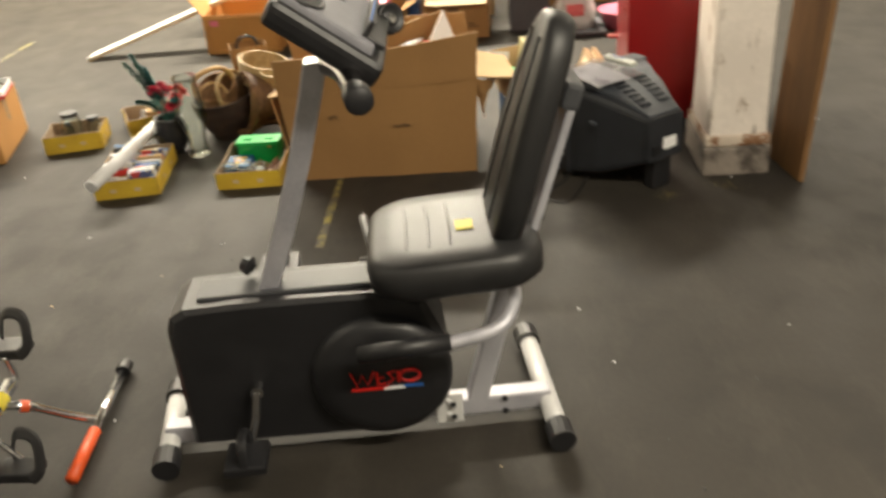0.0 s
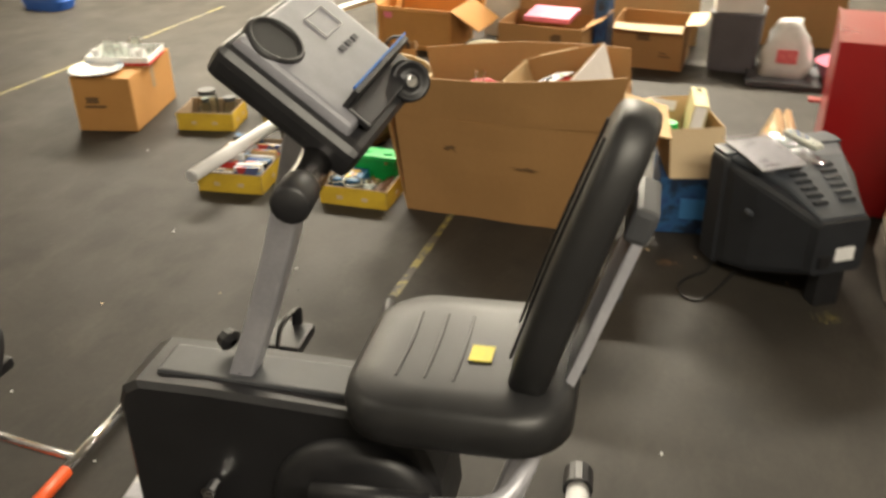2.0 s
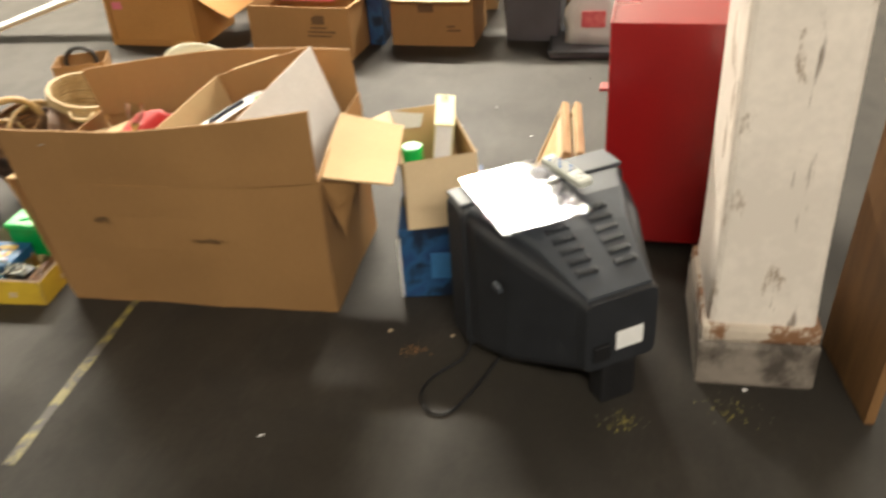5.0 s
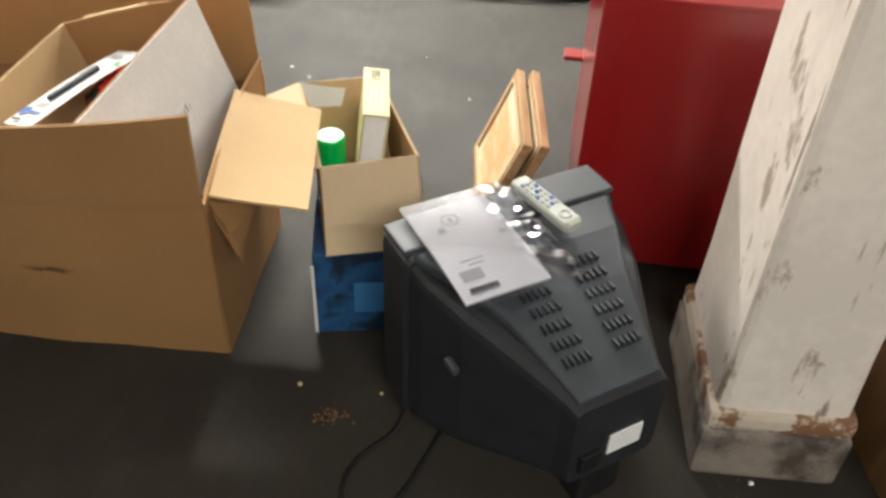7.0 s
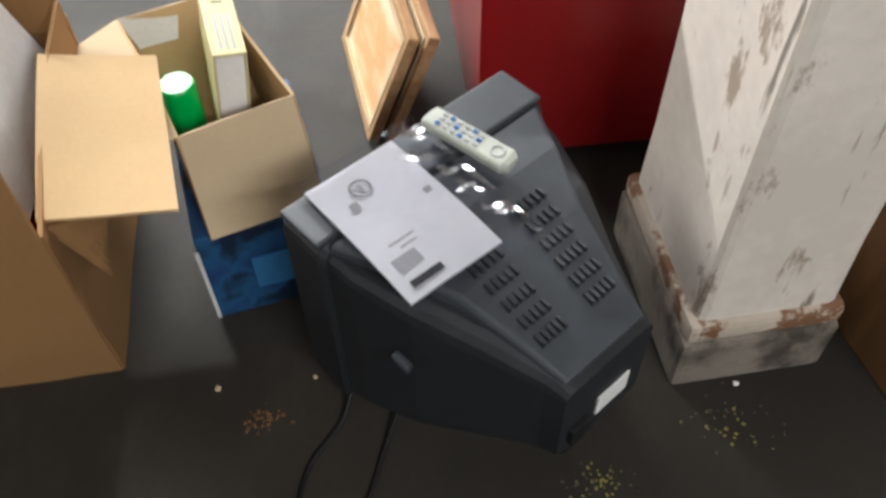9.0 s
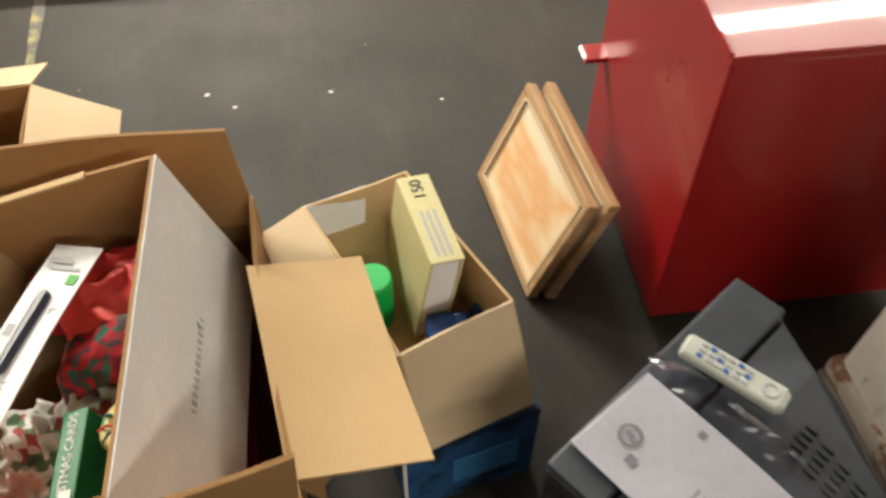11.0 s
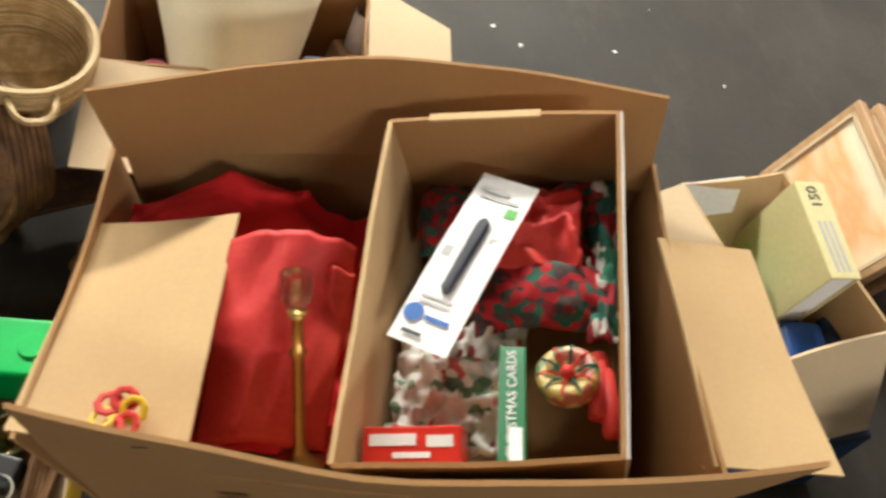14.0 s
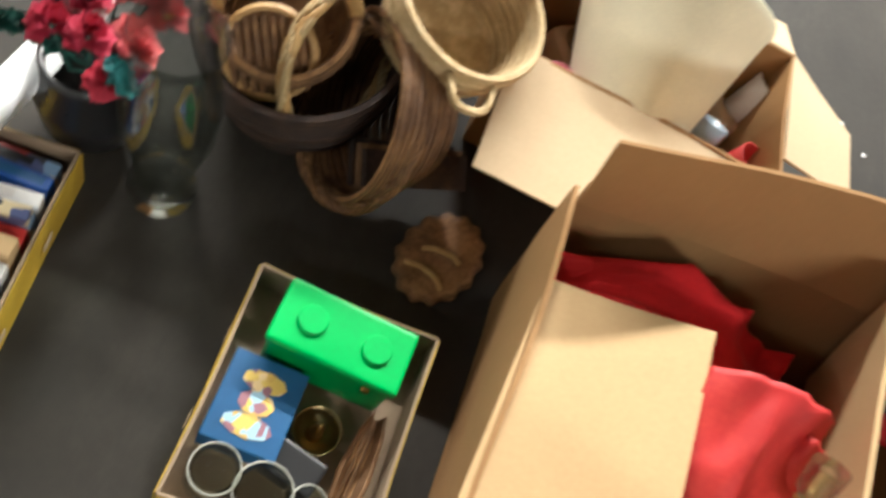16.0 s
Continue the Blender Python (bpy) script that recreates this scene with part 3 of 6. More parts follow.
# ---- exercise bike ----
def exercise_bike():
    b = thing("exercise_bike", pose(-0.065, -1.63, 0, 0, 0, 5.5) @ Matrix.Scale(0.985, 4), "black and silver recumbent exercise bike with a vinyl seat and backrest", "exercise bike")
    for x, y0, y1, fm in ((0.015, -0.13, 0.2, "white"), (1.0, -0.17, 0.3, "white")):
        st = part("stabilizer", tube([(x + 0.02, y0 + 0.05, 0.045), (x, y1 - 0.05, 0.045)], 0.026, 14), M["white_paint"], b, "white tubular foot", True)
        part("foot_cap", tube([(x + 0.024, y0 - 0.005, 0.042), (x + 0.02, y0 + 0.055, 0.045)], 0.034, 14), M["black"], st, "black plastic cap")
        part("foot_cap", tube([(x, y1 - 0.055, 0.045), (x - 0.003, y1 + 0.005, 0.042)], 0.034, 14), M["black"], st, "black plastic cap")
    part("base_rail", rbox(0.52, 0.0, 0.055, 1.0, 0.05, 0.05, 0.006), M["silver"], b)
    part("joint_plate", join(rbox(0.755, -0.03, 0.065, 0.07, 0.012, 0.09, 0.004), rbox(0.755, -0.037, 0.09, 0.014, 0.01, 0.014, 0.003), rbox(0.755, -0.037, 0.045, 0.014, 0.01, 0.014, 0.003)), M["white_paint"], b)
    for z in (0.045, 0.085):
        part("bolt", lathe([(0, 0.004), (0.008, 0.004), (0.009, 0)], 8, disc_m((0.765, -0.044, z), (0, -1, 0))), M["black"], b)
        part("bolt", lathe([(0, 0.004), (0.008, 0.004), (0.009, 0)], 8, disc_m((0.9, -0.027, z - 0.01), (0, -1, 0))), M["black"], b)
    # drive housing, a long black case with a round flywheel cover on its side
    def case(y0, y1):
        prof = [(0.11, 0.07), (0.116, 0.41), (0.128, 0.445), (0.16, 0.464), (0.3, 0.468), (0.62, 0.462), (0.72, 0.43), (0.76, 0.32), (0.77, 0.2), (0.72, 0.1), (0.6, 0.06), (0.45, 0.06)]
        rings = []
        for y, k in ((y0, 0.955), (y0 + 0.012, 1.0), (y1 - 0.012, 1.0), (y1, 0.955)):
            rings.append([(0.4 + (x - 0.4) * k, y, 0.25 + (z - 0.25) * k) for x, z in prof])
        return loft(rings)
    part("drive_housing", case(-0.085, 0.085), M["black"], b)
    part("housing_ridge", rbox(0.4, 0.0, 0.466, 0.42, 0.09, 0.014, 0.005), M["housing"], b)
    part("flywheel_cover", lathe([(0, 0.04), (0.11, 0.038), (0.147, 0.03), (0.162, 0.012), (0.164, 0)], 40, disc_m((0.6, -0.086, 0.235), (0, -1, 0)) @ Matrix.Diagonal((1.05, 1.05, 1, 1))), M["black"], b, "round black flywheel cover", True)
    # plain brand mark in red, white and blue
    mz, my = 0.238, -0.128
    def stroke(pts):
        return tube([(x, my, mz + z) for x, z in pts], 0.0042, 5, flat=0.6)
    ring_ = tube([(0.668 + 0.024 * math.cos(a), my, mz + 0.018 + 0.016 * math.sin(a)) for a in [q * math.pi / 9 for q in range(18)]], 0.0042, 5, True)
    mk = join(stroke([(0.528, 0.038), (0.54, 0.0), (0.555, 0.03), (0.566, 0.0), (0.584, 0.038)]), stroke([(0.59, 0.034), (0.59, 0.0), (0.61, 0.0)]), stroke([(0.59, 0.018), (0.606, 0.018)]), stroke([(0.632, 0.034), (0.616, 0.03), (0.63, 0.012), (0.614, 0.0)]), stroke([(0.64, 0.034), (0.64, 0.002)]), ring_)
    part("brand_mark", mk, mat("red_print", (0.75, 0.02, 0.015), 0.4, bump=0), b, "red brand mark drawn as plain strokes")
    part("brand_stripe", rbox(0.57, -0.128, 0.226, 0.09, 0.002, 0.007, 0), mat("red_stripe", (0.75, 0.02, 0.015), 0.4, bump=0), b)
    part("brand_stripe", rbox(0.628, -0.1283, 0.224, 0.05, 0.002, 0.007, 0), M["paper"], b)
    part("brand_stripe", rbox(0.672, -0.128, 0.226, 0.05, 0.002, 0.007, 0), M["ink_blue"], b)
    # crank and pedals
    part("crank", join(tube([(0.3, -0.09, 0.24), (0.3, -0.12, 0.24)], 0.016, 10), tube(curve_points([(0.3, -0.115, 0.24), (0.285, -0.125, 0.17), (0.26, -0.13, 0.1)], 5), 0.011, 8)), M["chrome"], b)
    part("pedal", join(rbox(0.262, -0.19, 0.105, 0.1, 0.1, 0.026, 0.006), tube(curve_points([(0.262, -0.145, 0.11), (0.262, -0.16, 0.17), (0.262, -0.22, 0.17), (0.262, -0.235, 0.11)], 5), 0.012, 6, flat=0.4)), M["black"], b, "black pedal with a strap")
    part("crank", tube(curve_points([(0.3, 0.09, 0.24), (0.33, 0.125, 0.33), (0.34, 0.13, 0.38)], 5), 0.011, 8), M["chrome"], b)
    part("pedal", join(rbox(0.35, 0.2, 0.4, 0.1, 0.1, 0.026, 0.006), tube(curve_points([(0.35, 0.155, 0.4), (0.36, 0.165, 0.455), (0.37, 0.225, 0.46), (0.36, 0.245, 0.4)], 5), 0.012, 6, flat=0.4)), M["black"], b, "black pedal with a strap")
    # handlebar post
    ps = []
    for t in (0.0, 0.3, 0.6, 0.85, 1.0):
        x, z = 0.345 + 0.205 * t + 0.012 * math.sin(math.pi * t), 0.44 + 0.57 * t
        ps.append([(x + dx, dy - 0.045 * t, z) for dx, dy in rrect(0.05, 0.052, 0.006, 2)])
    part("post", loft(ps), M["silver"], b)
    part("post_bolt", lathe([(0, 0.006), (0.009, 0.006), (0.011, 0)], 10, disc_m((0.358, -0.023, 0.485), (0, -1, 0))), M["black"], b)
    part("post_label", rbox(0.0, -0.0, 0, 0.03, 0.001, 0.05, 0, m=pose(0.525, -0.0235, 0.93, 0, 18, 0)), M["ink_grey"], b)
    part("adjusting_knob", join(lathe([(0, 0.03), (0.02, 0.028), (0.024, 0.01), (0.01, 0)], 10, disc_m((0.322, 0.03, 0.5), (-1, 0.5, 0.3)))), M["black"], b)
    # console
    cm = pose(0.6, -0.068, 1.1, 0, 38, 0) @ Matrix.Rotation(radians(6), 4, "X") @ Matrix.Diagonal((0.8, 1.06, 1, 1))
    def cbox(cx, cy, cz, sx, sy, sz, bev, taper=1.0):
        bm = rbox(cx, cy, cz, sx, sy, sz, bev, 3, None, taper)
        bmesh.ops.transform(bm, matrix=cm, verts=bm.verts)
        return bm
    co = part("console", cbox(0, 0, -0.012, 0.3, 0.27, 0.055, 0.02), M["black"], b, "black console case")
    part("console_face", cbox(-0.012, 0, 0.02, 0.25, 0.235, 0.022, 0.009, 0.95), M["grey_plastic"], co, "grey console face")
    part("book_ledge", join(cbox(0.075, 0.01, 0.045, 0.012, 0.2, 0.04, 0.004), cbox(0.105, 0.01, 0.03, 0.05, 0.2, 0.012, 0.004)), M["black"], co, "ledge with a blue edge")
    part("ledge_edge", cbox(0.068, 0.01, 0.066, 0.004, 0.2, 0.004, 0.001), M["ink_blue"], co)
    part("cup_holder", lathe([(0.036, -0.01), (0.036, 0.012), (0.04, 0.014), (0.044, 0.01), (0.044, -0.012), (0.036, -0.012)], 28, cm @ Matrix.Translation((-0.088, -0.068, 0.022)) @ Matrix.Diagonal((1.25, 1.0, 1, 1))), M["black"], co, "round cup holder rim", True)
    # Flat black disc painted in place of the shade inside the open holder.
    part("cup_well_shade", lathe([(0.036, 0.0), (0, 0.0)], 28, cm @ Matrix.Translation((-0.088, -0.068, 0.0325)) @ Matrix.Diagonal((1.25, 1.0, 1, 1))), mat("well_shade_black", (0.004, 0.004, 0.004), 0.7, bump=0), co)
    part("printed_mark", join(*[cbox(0.0, 0.02 + 0.022 * k, 0.0325, 0.012, 0.014, 0.002, 0) for k in range(3)]), M["ink"], co)
    part("printed_frame", join(cbox(-0.085, 0.045, 0.0322, 0.002, 0.055, 0.002, 0), cbox(-0.035, 0.045, 0.0322, 0.002, 0.055, 0.002, 0), cbox(-0.06, 0.0175, 0.0322, 0.05, 0.002, 0.002, 0), cbox(-0.06, 0.0725, 0.0322, 0.05, 0.002, 0.002, 0)), M["ink_grey"], co)
    kn = part("tension_knob", lathe([(0.0, 0.016), (0.01, 0.016), (0.014, 0.01), (0.022, 0.01), (0.026, 0.016), (0.031, 0.016), (0.033, 0.0), (0.024, -0.02), (0, -0.03)], 24, disc_m((0.704, 0.0, 1.066), (0.6, -0.75, 0.3))), M["black"], b, "black tension knob", True)
    part("knob_cap", lathe([(0, 0.004), (0.009, 0.003), (0.011, 0)], 16, disc_m((0.704 + 0.009, -0.0113, 1.0705), (0.6, -0.75, 0.3))), M["chrome"], kn)
    hb = part("handlebar", tube(curve_points([(0.575, -0.05, 1.0), (0.61, -0.14, 1.01), (0.63, -0.23, 1.013), (0.64, -0.3, 1.016)], 6), 0.0245, 16), M["gun"], b, "smoked chrome handlebar", True)
    part("end_cap", tube([(0.639, -0.292, 1.0155), (0.64, -0.3, 1.016), (0.647, -0.348, 1.019), (0.6475, -0.352, 1.019)], [0.025, 0.0265, 0.0265, 0.022], 16), M["black"], hb, "", True)
    hb2 = part("handlebar", tube(curve_points([(0.575, -0.02, 0.99), (0.6, 0.06, 0.995), (0.615, 0.11, 1.0)], 6), 0.022, 16), M["gun"], b, "smoked chrome handlebar", True)
    part("end_cap", tube([(0.613, 0.1, 1.0), (0.62, 0.14, 1.0)], 0.0255, 16), M["black"], hb2, "", True)
    # seat
    def cushion(w, l, th, r, crown):
        rings = []
        for z, k in ((0, 0.93), (0.012, 0.99), (th * 0.55, 1.0), (th * 0.85, 0.965), (th, 0.88)):
            rings.append([(px, py, z) for px, py in rrect(l * k, w * k, r * k, 6)])
        bm = loft(rings, False)
        bm.faces.new([v for v in bm.verts[:28]])
        top = [v for v in bm.verts[-28:]]
        bm.verts.ensure_lookup_table()
        n = 28
        prev = list(bm.verts)[-n:]
        for k, dz in ((0.7, crown * 0.7), (0.45, crown * 0.95), (0.2, crown)):
            ring = [bm.verts.new((p.co.x * k / 0.999, p.co.y * k, th + dz)) for p in top]
            for i in range(n):
                bm.faces.new((prev[i], prev[(i + 1) % n], ring[(i + 1) % n], ring[i]))
            prev = ring
        bm.faces.new(prev)
        return bm
    sm = pose(0.8, 0.0, 0.495, 0, -2, 0)
    se = cushion(0.38, 0.4, 0.085, 0.1, 0.004)
    bmesh.ops.transform(se, matrix=sm, verts=se.verts)
    seat = part("seat", se, M["vinyl"], b, "black vinyl seat cushion", True)
    for k in (-0.05, 0.0, 0.05):
        part("seat_seam", tube(curve_points([(k - 0.055, -0.1, 0.088), (k - 0.053, 0, 0.09), (k - 0.057, 0.1, 0.088)], 4), 0.0035, 6, flat=0.5), M["black"], seat).matrix_local = sm
    part("seat_tag", rbox(0.03, -0.02, 0.092, 0.04, 0.045, 0.0015, 0), M["sticker"], seat, "small yellow paper tag").matrix_local = sm
    part("seat_plate", rbox(0.82, 0, 0.485, 0.2, 0.16, 0.03, 0.006), M["housing"], b)
    # backrest
    bmx = Matrix.Translation((0.905, 0, 0.56)) @ Euler((0, radians(90 - 17), 0)).to_matrix().to_4x4() @ Matrix.Rotation(math.pi, 4, "Z")
    rings = []
    L, n = 0.54, 12
    out = []
    for z, k in ((-0.03, 0.9), (-0.018, 0.985), (0.012, 1.0), (0.028, 0.95), (0.034, 0.85)):
        ring = []
        for j in range(40):
            a = 2 * math.pi * j / 40
            u = math.cos(a)
            s = math.sin(a)
            lx = L / 2 * (1 if u > 0 else -1) * abs(u) ** 0.7
            wide = 0.155 - 0.04 * (lx / L + 0.5)
            ring.append((lx * (0.98 + 0.02 * k) * k ** 0.3, wide * (1 if s > 0 else -1) * abs(s) ** 0.75 * k, z + 0.012 * math.cos(lx * 5)))
        rings.append(ring)
    bk = loft(rings)
    back_m = Matrix.Translation((0.985, 0, 0.79)) @ Matrix.Rotation(radians(17), 4, "Y") @ Matrix.Rotation(radians(-90), 4, "Y")
    bmesh.ops.transform(bk, matrix=back_m, verts=bk.verts)
    back = part("backrest", bk, M["vinyl"], b, "tall padded black vinyl backrest", True)
    for yy in (-0.05, 0.05):
        q = tube(curve_points([(-0.2, yy * 1.1, 0.047), (0, yy, 0.049), (0.22, yy * 0.8, 0.043)], 5), 0.003, 6)
        bmesh.ops.transform(q, matrix=back_m, verts=q.verts)
        part("backrest_seam", q, M["black"], back)
    part("backrest_support", loft([[(x + dx, dy, z) for dx, dy in rrect(0.02, 0.125, 0.005, 2)] for x, z in ((0.94, 0.46), (0.985, 0.58), (1.075, 0.87))]), M["silver"], b, "flat silver support bar")
    part("support_cap", rbox(1.073, 0, 0.882, 0.04, 0.13, 0.06, 0.01, m=pose(0, 0, 0, 0, 17, 0)), M["housing"], b)
    for z in (0.6, 0.75, 0.88):
        part("bolt", lathe([(0, 0.005), (0.007, 0.005), (0.008, 0)], 8, disc_m((1.003 + (z - 0.6) * 0.31, -0.045, z), (1, 0, -0.3))), M["black"], b)
    part("seat_post", loft([[(x + dx, dy, z) for dx, dy in rrect(0.055, 0.05, 0.006, 2)] for x, z in ((0.83, 0.075), (0.945, 0.49))]), M["silver"], b)
    for s in (-1, 1):
        g = part("side_handle", tube(curve_points([(0.93, 0.03 * s, 0.44), (0.925, 0.12 * s, 0.435), (0.88, 0.185 * s, 0.405), (0.76, 0.2 * s, 0.385)], 6), 0.016, 12), M["silver"], b, "", True)
        part("hand_grip", tube([(0.77, 0.2 * s, 0.391), (0.56, 0.2 * s, 0.38)], 0.021, 12), M["black"], g, "black foam grip", True)
    part("adjusting_lever", tube([(0.6, 0.1, 0.49), (0.585, 0.2, 0.5), (0.58, 0.235, 0.5)], 0.012, 10), M["black"], b)
    return b


exercise_bike()

# ---- cardboard boxes ----
def carton(name, m, w, d, h, material, label, flaps=(), lid=False, th=0.005, inside=None, group=""):
    """An open box w by d by h with its front left bottom corner at m's origin; flaps: (side, reach, angle from upright outwards)."""
    c = thing(name, m, label, "cardboard box", group)
    ins = inside or material
    part("bottom", slab((0, 0, 0.003), (w, 0, 0.003), (w, d, 0.003), (0, d, 0.003), th, 2, 2), ins, c)
    sides = dict(front=((0, 0), (w, 0)), right=((w, 0), (w, d)), back=((w, d), (0, d)), left=((0, d), (0, 0)))
    out = dict(front=(0, -1), right=(1, 0), back=(0, 1), left=(-1, 0))
    for k, (a, b) in sides.items():
        bow = random.uniform(0.002, 0.006)
        part("side_panel", slab((*a, 0), (*b, 0), (*b, h), (*a, h), th, 6, 6, lambda u, v, q=bow: q * math.sin(math.pi * u) * v, 0.0015, len(k)), material, c)
    for side, reach, ang in flaps:
        a, b = sides[side]
        o = out[side]
        r = radians(ang)
        dx, dz = math.sin(r) * reach, math.cos(r) * reach
        e = 0.03
        ax, ay = a[0] + (b[0] - a[0]) * 0.01, a[1] + (b[1] - a[1]) * 0.01
        bx, by = b[0] + (a[0] - b[0]) * 0.01, b[1] + (a[1] - b[1]) * 0.01
        part("flap", slab((ax, ay, h), (bx, by, h), (bx + o[0] * dx, by + o[1] * dx, h + dz), (ax + o[0] * dx, ay + o[1] * dx, h + dz), th * 0.8, 6, 4, lambda u, v: 0.006 * math.sin(2 * u) * v, 0.002, ang), ins, c)
    return c


def big_box():
    c = thing("cardboard_box", pose(0, 0, 0), "large brown cardboard box with open flaps, full of holiday things", "cardboard box")
    W, D, H1 = 0.742, 0.425, 0.42
    K, Lt = M["kraft"], M["kraft_light"]
    part("bottom", slab((0, 0, 0.003), (W, 0, 0.003), (W, D, 0.003), (0, D, 0.003), 0.005, 2, 2), K, c)
    part("front_panel", slab((0, 0, 0), (W, 0, 0), (W + 0.026, -0.064, H1), (-0.025, -0.034, 0.39), 0.006, 14, 8, lambda u, v: 0.03 * math.sin(math.pi * u) * v, 0.003, 3), K, c)
    part("back_panel", slab((W, D, 0), (0, D, 0), (-0.03, D - 0.01, 0.385), (W, D, 0.4), 0.006, 14, 6, lambda u, v: 0.03 * math.sin(math.pi * u) * v, 0.002, 4), K, c)
    part("left_panel", slab((0, D, 0), (0, 0, 0), (-0.06, -0.03, 0.38), (-0.04, D - 0.01, 0.372), 0.006, 8, 6, lambda u, v: -0.006 * math.sin(math.pi * u), 0.002, 5), K, c)
    part("right_panel", slab((W, 0, 0), (W, D, 0), (W - 0.005, D, 0.43), (W + 0.026, -0.064, H1), 0.006, 8, 6, lambda u, v: -0.012 * math.sin(math.pi * u) * v, 0.002, 6), K, c)
    part("front_flap", slab((-0.025, -0.034, 0.388), (W + 0.026, -0.064, H1 - 0.002), (W + 0.04, -0.097, 0.608), (-0.022, -0.05, 0.532), 0.006, 16, 6, lambda u, v: (0.03 + 0.014 * v) * math.sin(math.pi * u), 0.003, 7), K, c)
    part("back_flap", slab((-0.03, D - 0.022, 0.362), (W, D - 0.012, 0.378), (W - 0.02, D + 0.021, 0.545), (-0.051, D - 0.034, 0.505), 0.005, 18, 6, lambda u, v: -(0.03 + 0.03 * v) * math.sin(math.pi * u), 0.004, 8), K, c)
    part("left_flap", slab((-0.07, -0.02, 0.377), (-0.036, 0.287, 0.353), (0.154, 0.282, 0.412), (0.14, -0.042, 0.416), 0.005, 8, 8, lambda u, v: 0.004 * math.sin(math.pi * v), 0.002, 9), Lt, c, "pale inside of the left flap")
    part("right_flap", slab((0.757, -0.03, 0.416), (0.725, 0.29, 0.43), (0.885, 0.316, 0.376), (0.932, -0.027, 0.394), 0.005, 8, 8, lambda u, v: 0.006 * math.sin(math.pi * u * 1.4) * v, 0.003, 10), Lt, c, "pale flap bent outwards")
    part("corner_gusset", slab((0.764, -0.03, 0.4), (0.785, -0.01, 0.32), (0.825, 0.03, 0.345), (0.835, 0.0, 0.385), 0.004, 4, 4), K, c)
    part("corner_gusset", slab((0.757, -0.02, 0.38), (0.79, 0.02, 0.22), (0.785, 0.06, 0.24), (0.825, 0.04, 0.37), 0.004, 4, 4), K, c)
    part("staple", tube([(0.1, -0.07, 0.5), (0.1, -0.076, 0.502), (0.125, -0.078, 0.508), (0.125, -0.072, 0.506)], 0.002, 6), M["chrome"], c)
    part("scuff", link_scuff((0.19, -0.05, 0.29), 0.05, 0.03), M["ink_brown"], c)
    part("scuff", link_scuff((0.46, -0.054, 0.24), 0.1, 0.018), M["ink_brown"], c)
    return c


def link_scuff(p, w, h):
    """A thin irregular rubbed mark."""
    bm = bmesh.new()
    n = 14
    vs = []
    for k in range(n):
        a = 2 * math.pi * k / n
        r = 0.5 + 0.35 * noise.noise(V((k * 1.7, p[0] * 9, p[2] * 5)))
        vs.append(bm.verts.new((p[0] + w * r * math.cos(a) * (0.4 if k % 2 else 1), p[1] - 0.0045, p[2] + h * r * math.sin(a) * (0.3 if k % 3 else 1))))
    bm.faces.new(vs)
    return bm


big_box()


def drape(name, pts_fn, nx, ny, material, label, category, th=0.003, m=None, smooth=True):
    """Crumpled cloth or paper over a height field."""
    vs, fs = [], []
    for j in range(ny + 1):
        for i in range(nx + 1):
            vs.append(pts_fn(i / nx, j / ny))
    for j in range(ny):
        for i in range(nx):
            a = j * (nx + 1) + i
            fs.append((a, a + 1, a + nx + 2, a + nx + 1))
    ob = link(name, vs, fs, material, None, "", smooth)
    if m is not None:
        ob.matrix_world = m
    mod = ob.modifiers.new("thickness", "SOLIDIFY")
    mod.thickness = th
    return tagged(ob, label, category)


def folds(x, y, s, a):
    p = V((x * s, y * s, 3.1))
    return a * (abs(noise.noise(p)) * 1.2 + 0.7 * noise.noise(p * 2.3 + V((4, 1, 0))) + 0.3 * noise.noise(p * 5))


def creases(x, y, a):
    """Ridged cloth folds that run on in long lines."""
    p = V((x * 5 + 1.3 * noise.noise(V((x * 4, y * 4, 2))), y * 9 + 0.9 * noise.noise(V((x * 6, y * 5, 7))), 0.4))
    r = 1 - abs(noise.noise(p)) * 2.2
    return a * (0.55 * r * r + 0.35 * noise.noise(p * 1.9) + 0.1 * noise.noise(p * 5) - 0.3)


drape("red_blanket", lambda u, v: (-0.02 + 0.36 * u, 0.0 + 0.38 * v, 0.28 + 0.115 * math.sin(math.pi * min(u * 1.1, 1)) * (0.3 + 0.7 * v) * (1 if v < 0.85 else 1 - 2 * (v - 0.85)) + creases(u * 0.36, v * 0.4, 0.06)), 80, 80, M["red_cloth"], "crumpled bright red cloth in the big box", "cloth")
drape("red_tissue", lambda u, v: (0.13 + 0.16 * u + 0.02 * v, 0.0 + 0.235 * v, 0.3 + 0.125 * v ** 0.7 + 0.035 * (1 - abs(2 * u - 0.9)) + creases(u * 0.24 + 3, v * 0.14, 0.03)), 30, 30, M["red_satin"], "creased sheet of red wrapping paper", "wrapping paper", 0.0012)
drape("red_tissue", lambda u, v: (0.235 + 0.075 * u, 0.12 + 0.09 * v, 0.37 + 0.05 * v + creases(u * 0.2 + 6, v * 0.2, 0.04)), 20, 20, M["red_satin"], "torn scrap of red wrapping paper", "wrapping paper", 0.0012)
cs = thing("candlestick", disc_m((0.262, -0.012, 0.3), (-0.015, 0.11, 0.16)), "slim brass candlestick with a glass cup, in the big box", "candlestick")
part("stem", lathe([(0.032, 0), (0.032, 0.006), (0.012, 0.014), (0.007, 0.03), (0.007, 0.15), (0.011, 0.158), (0.007, 0.165), (0.007, 0.2), (0.013, 0.212), (0, 0.212)], 16), M["brass"], cs, "", True)
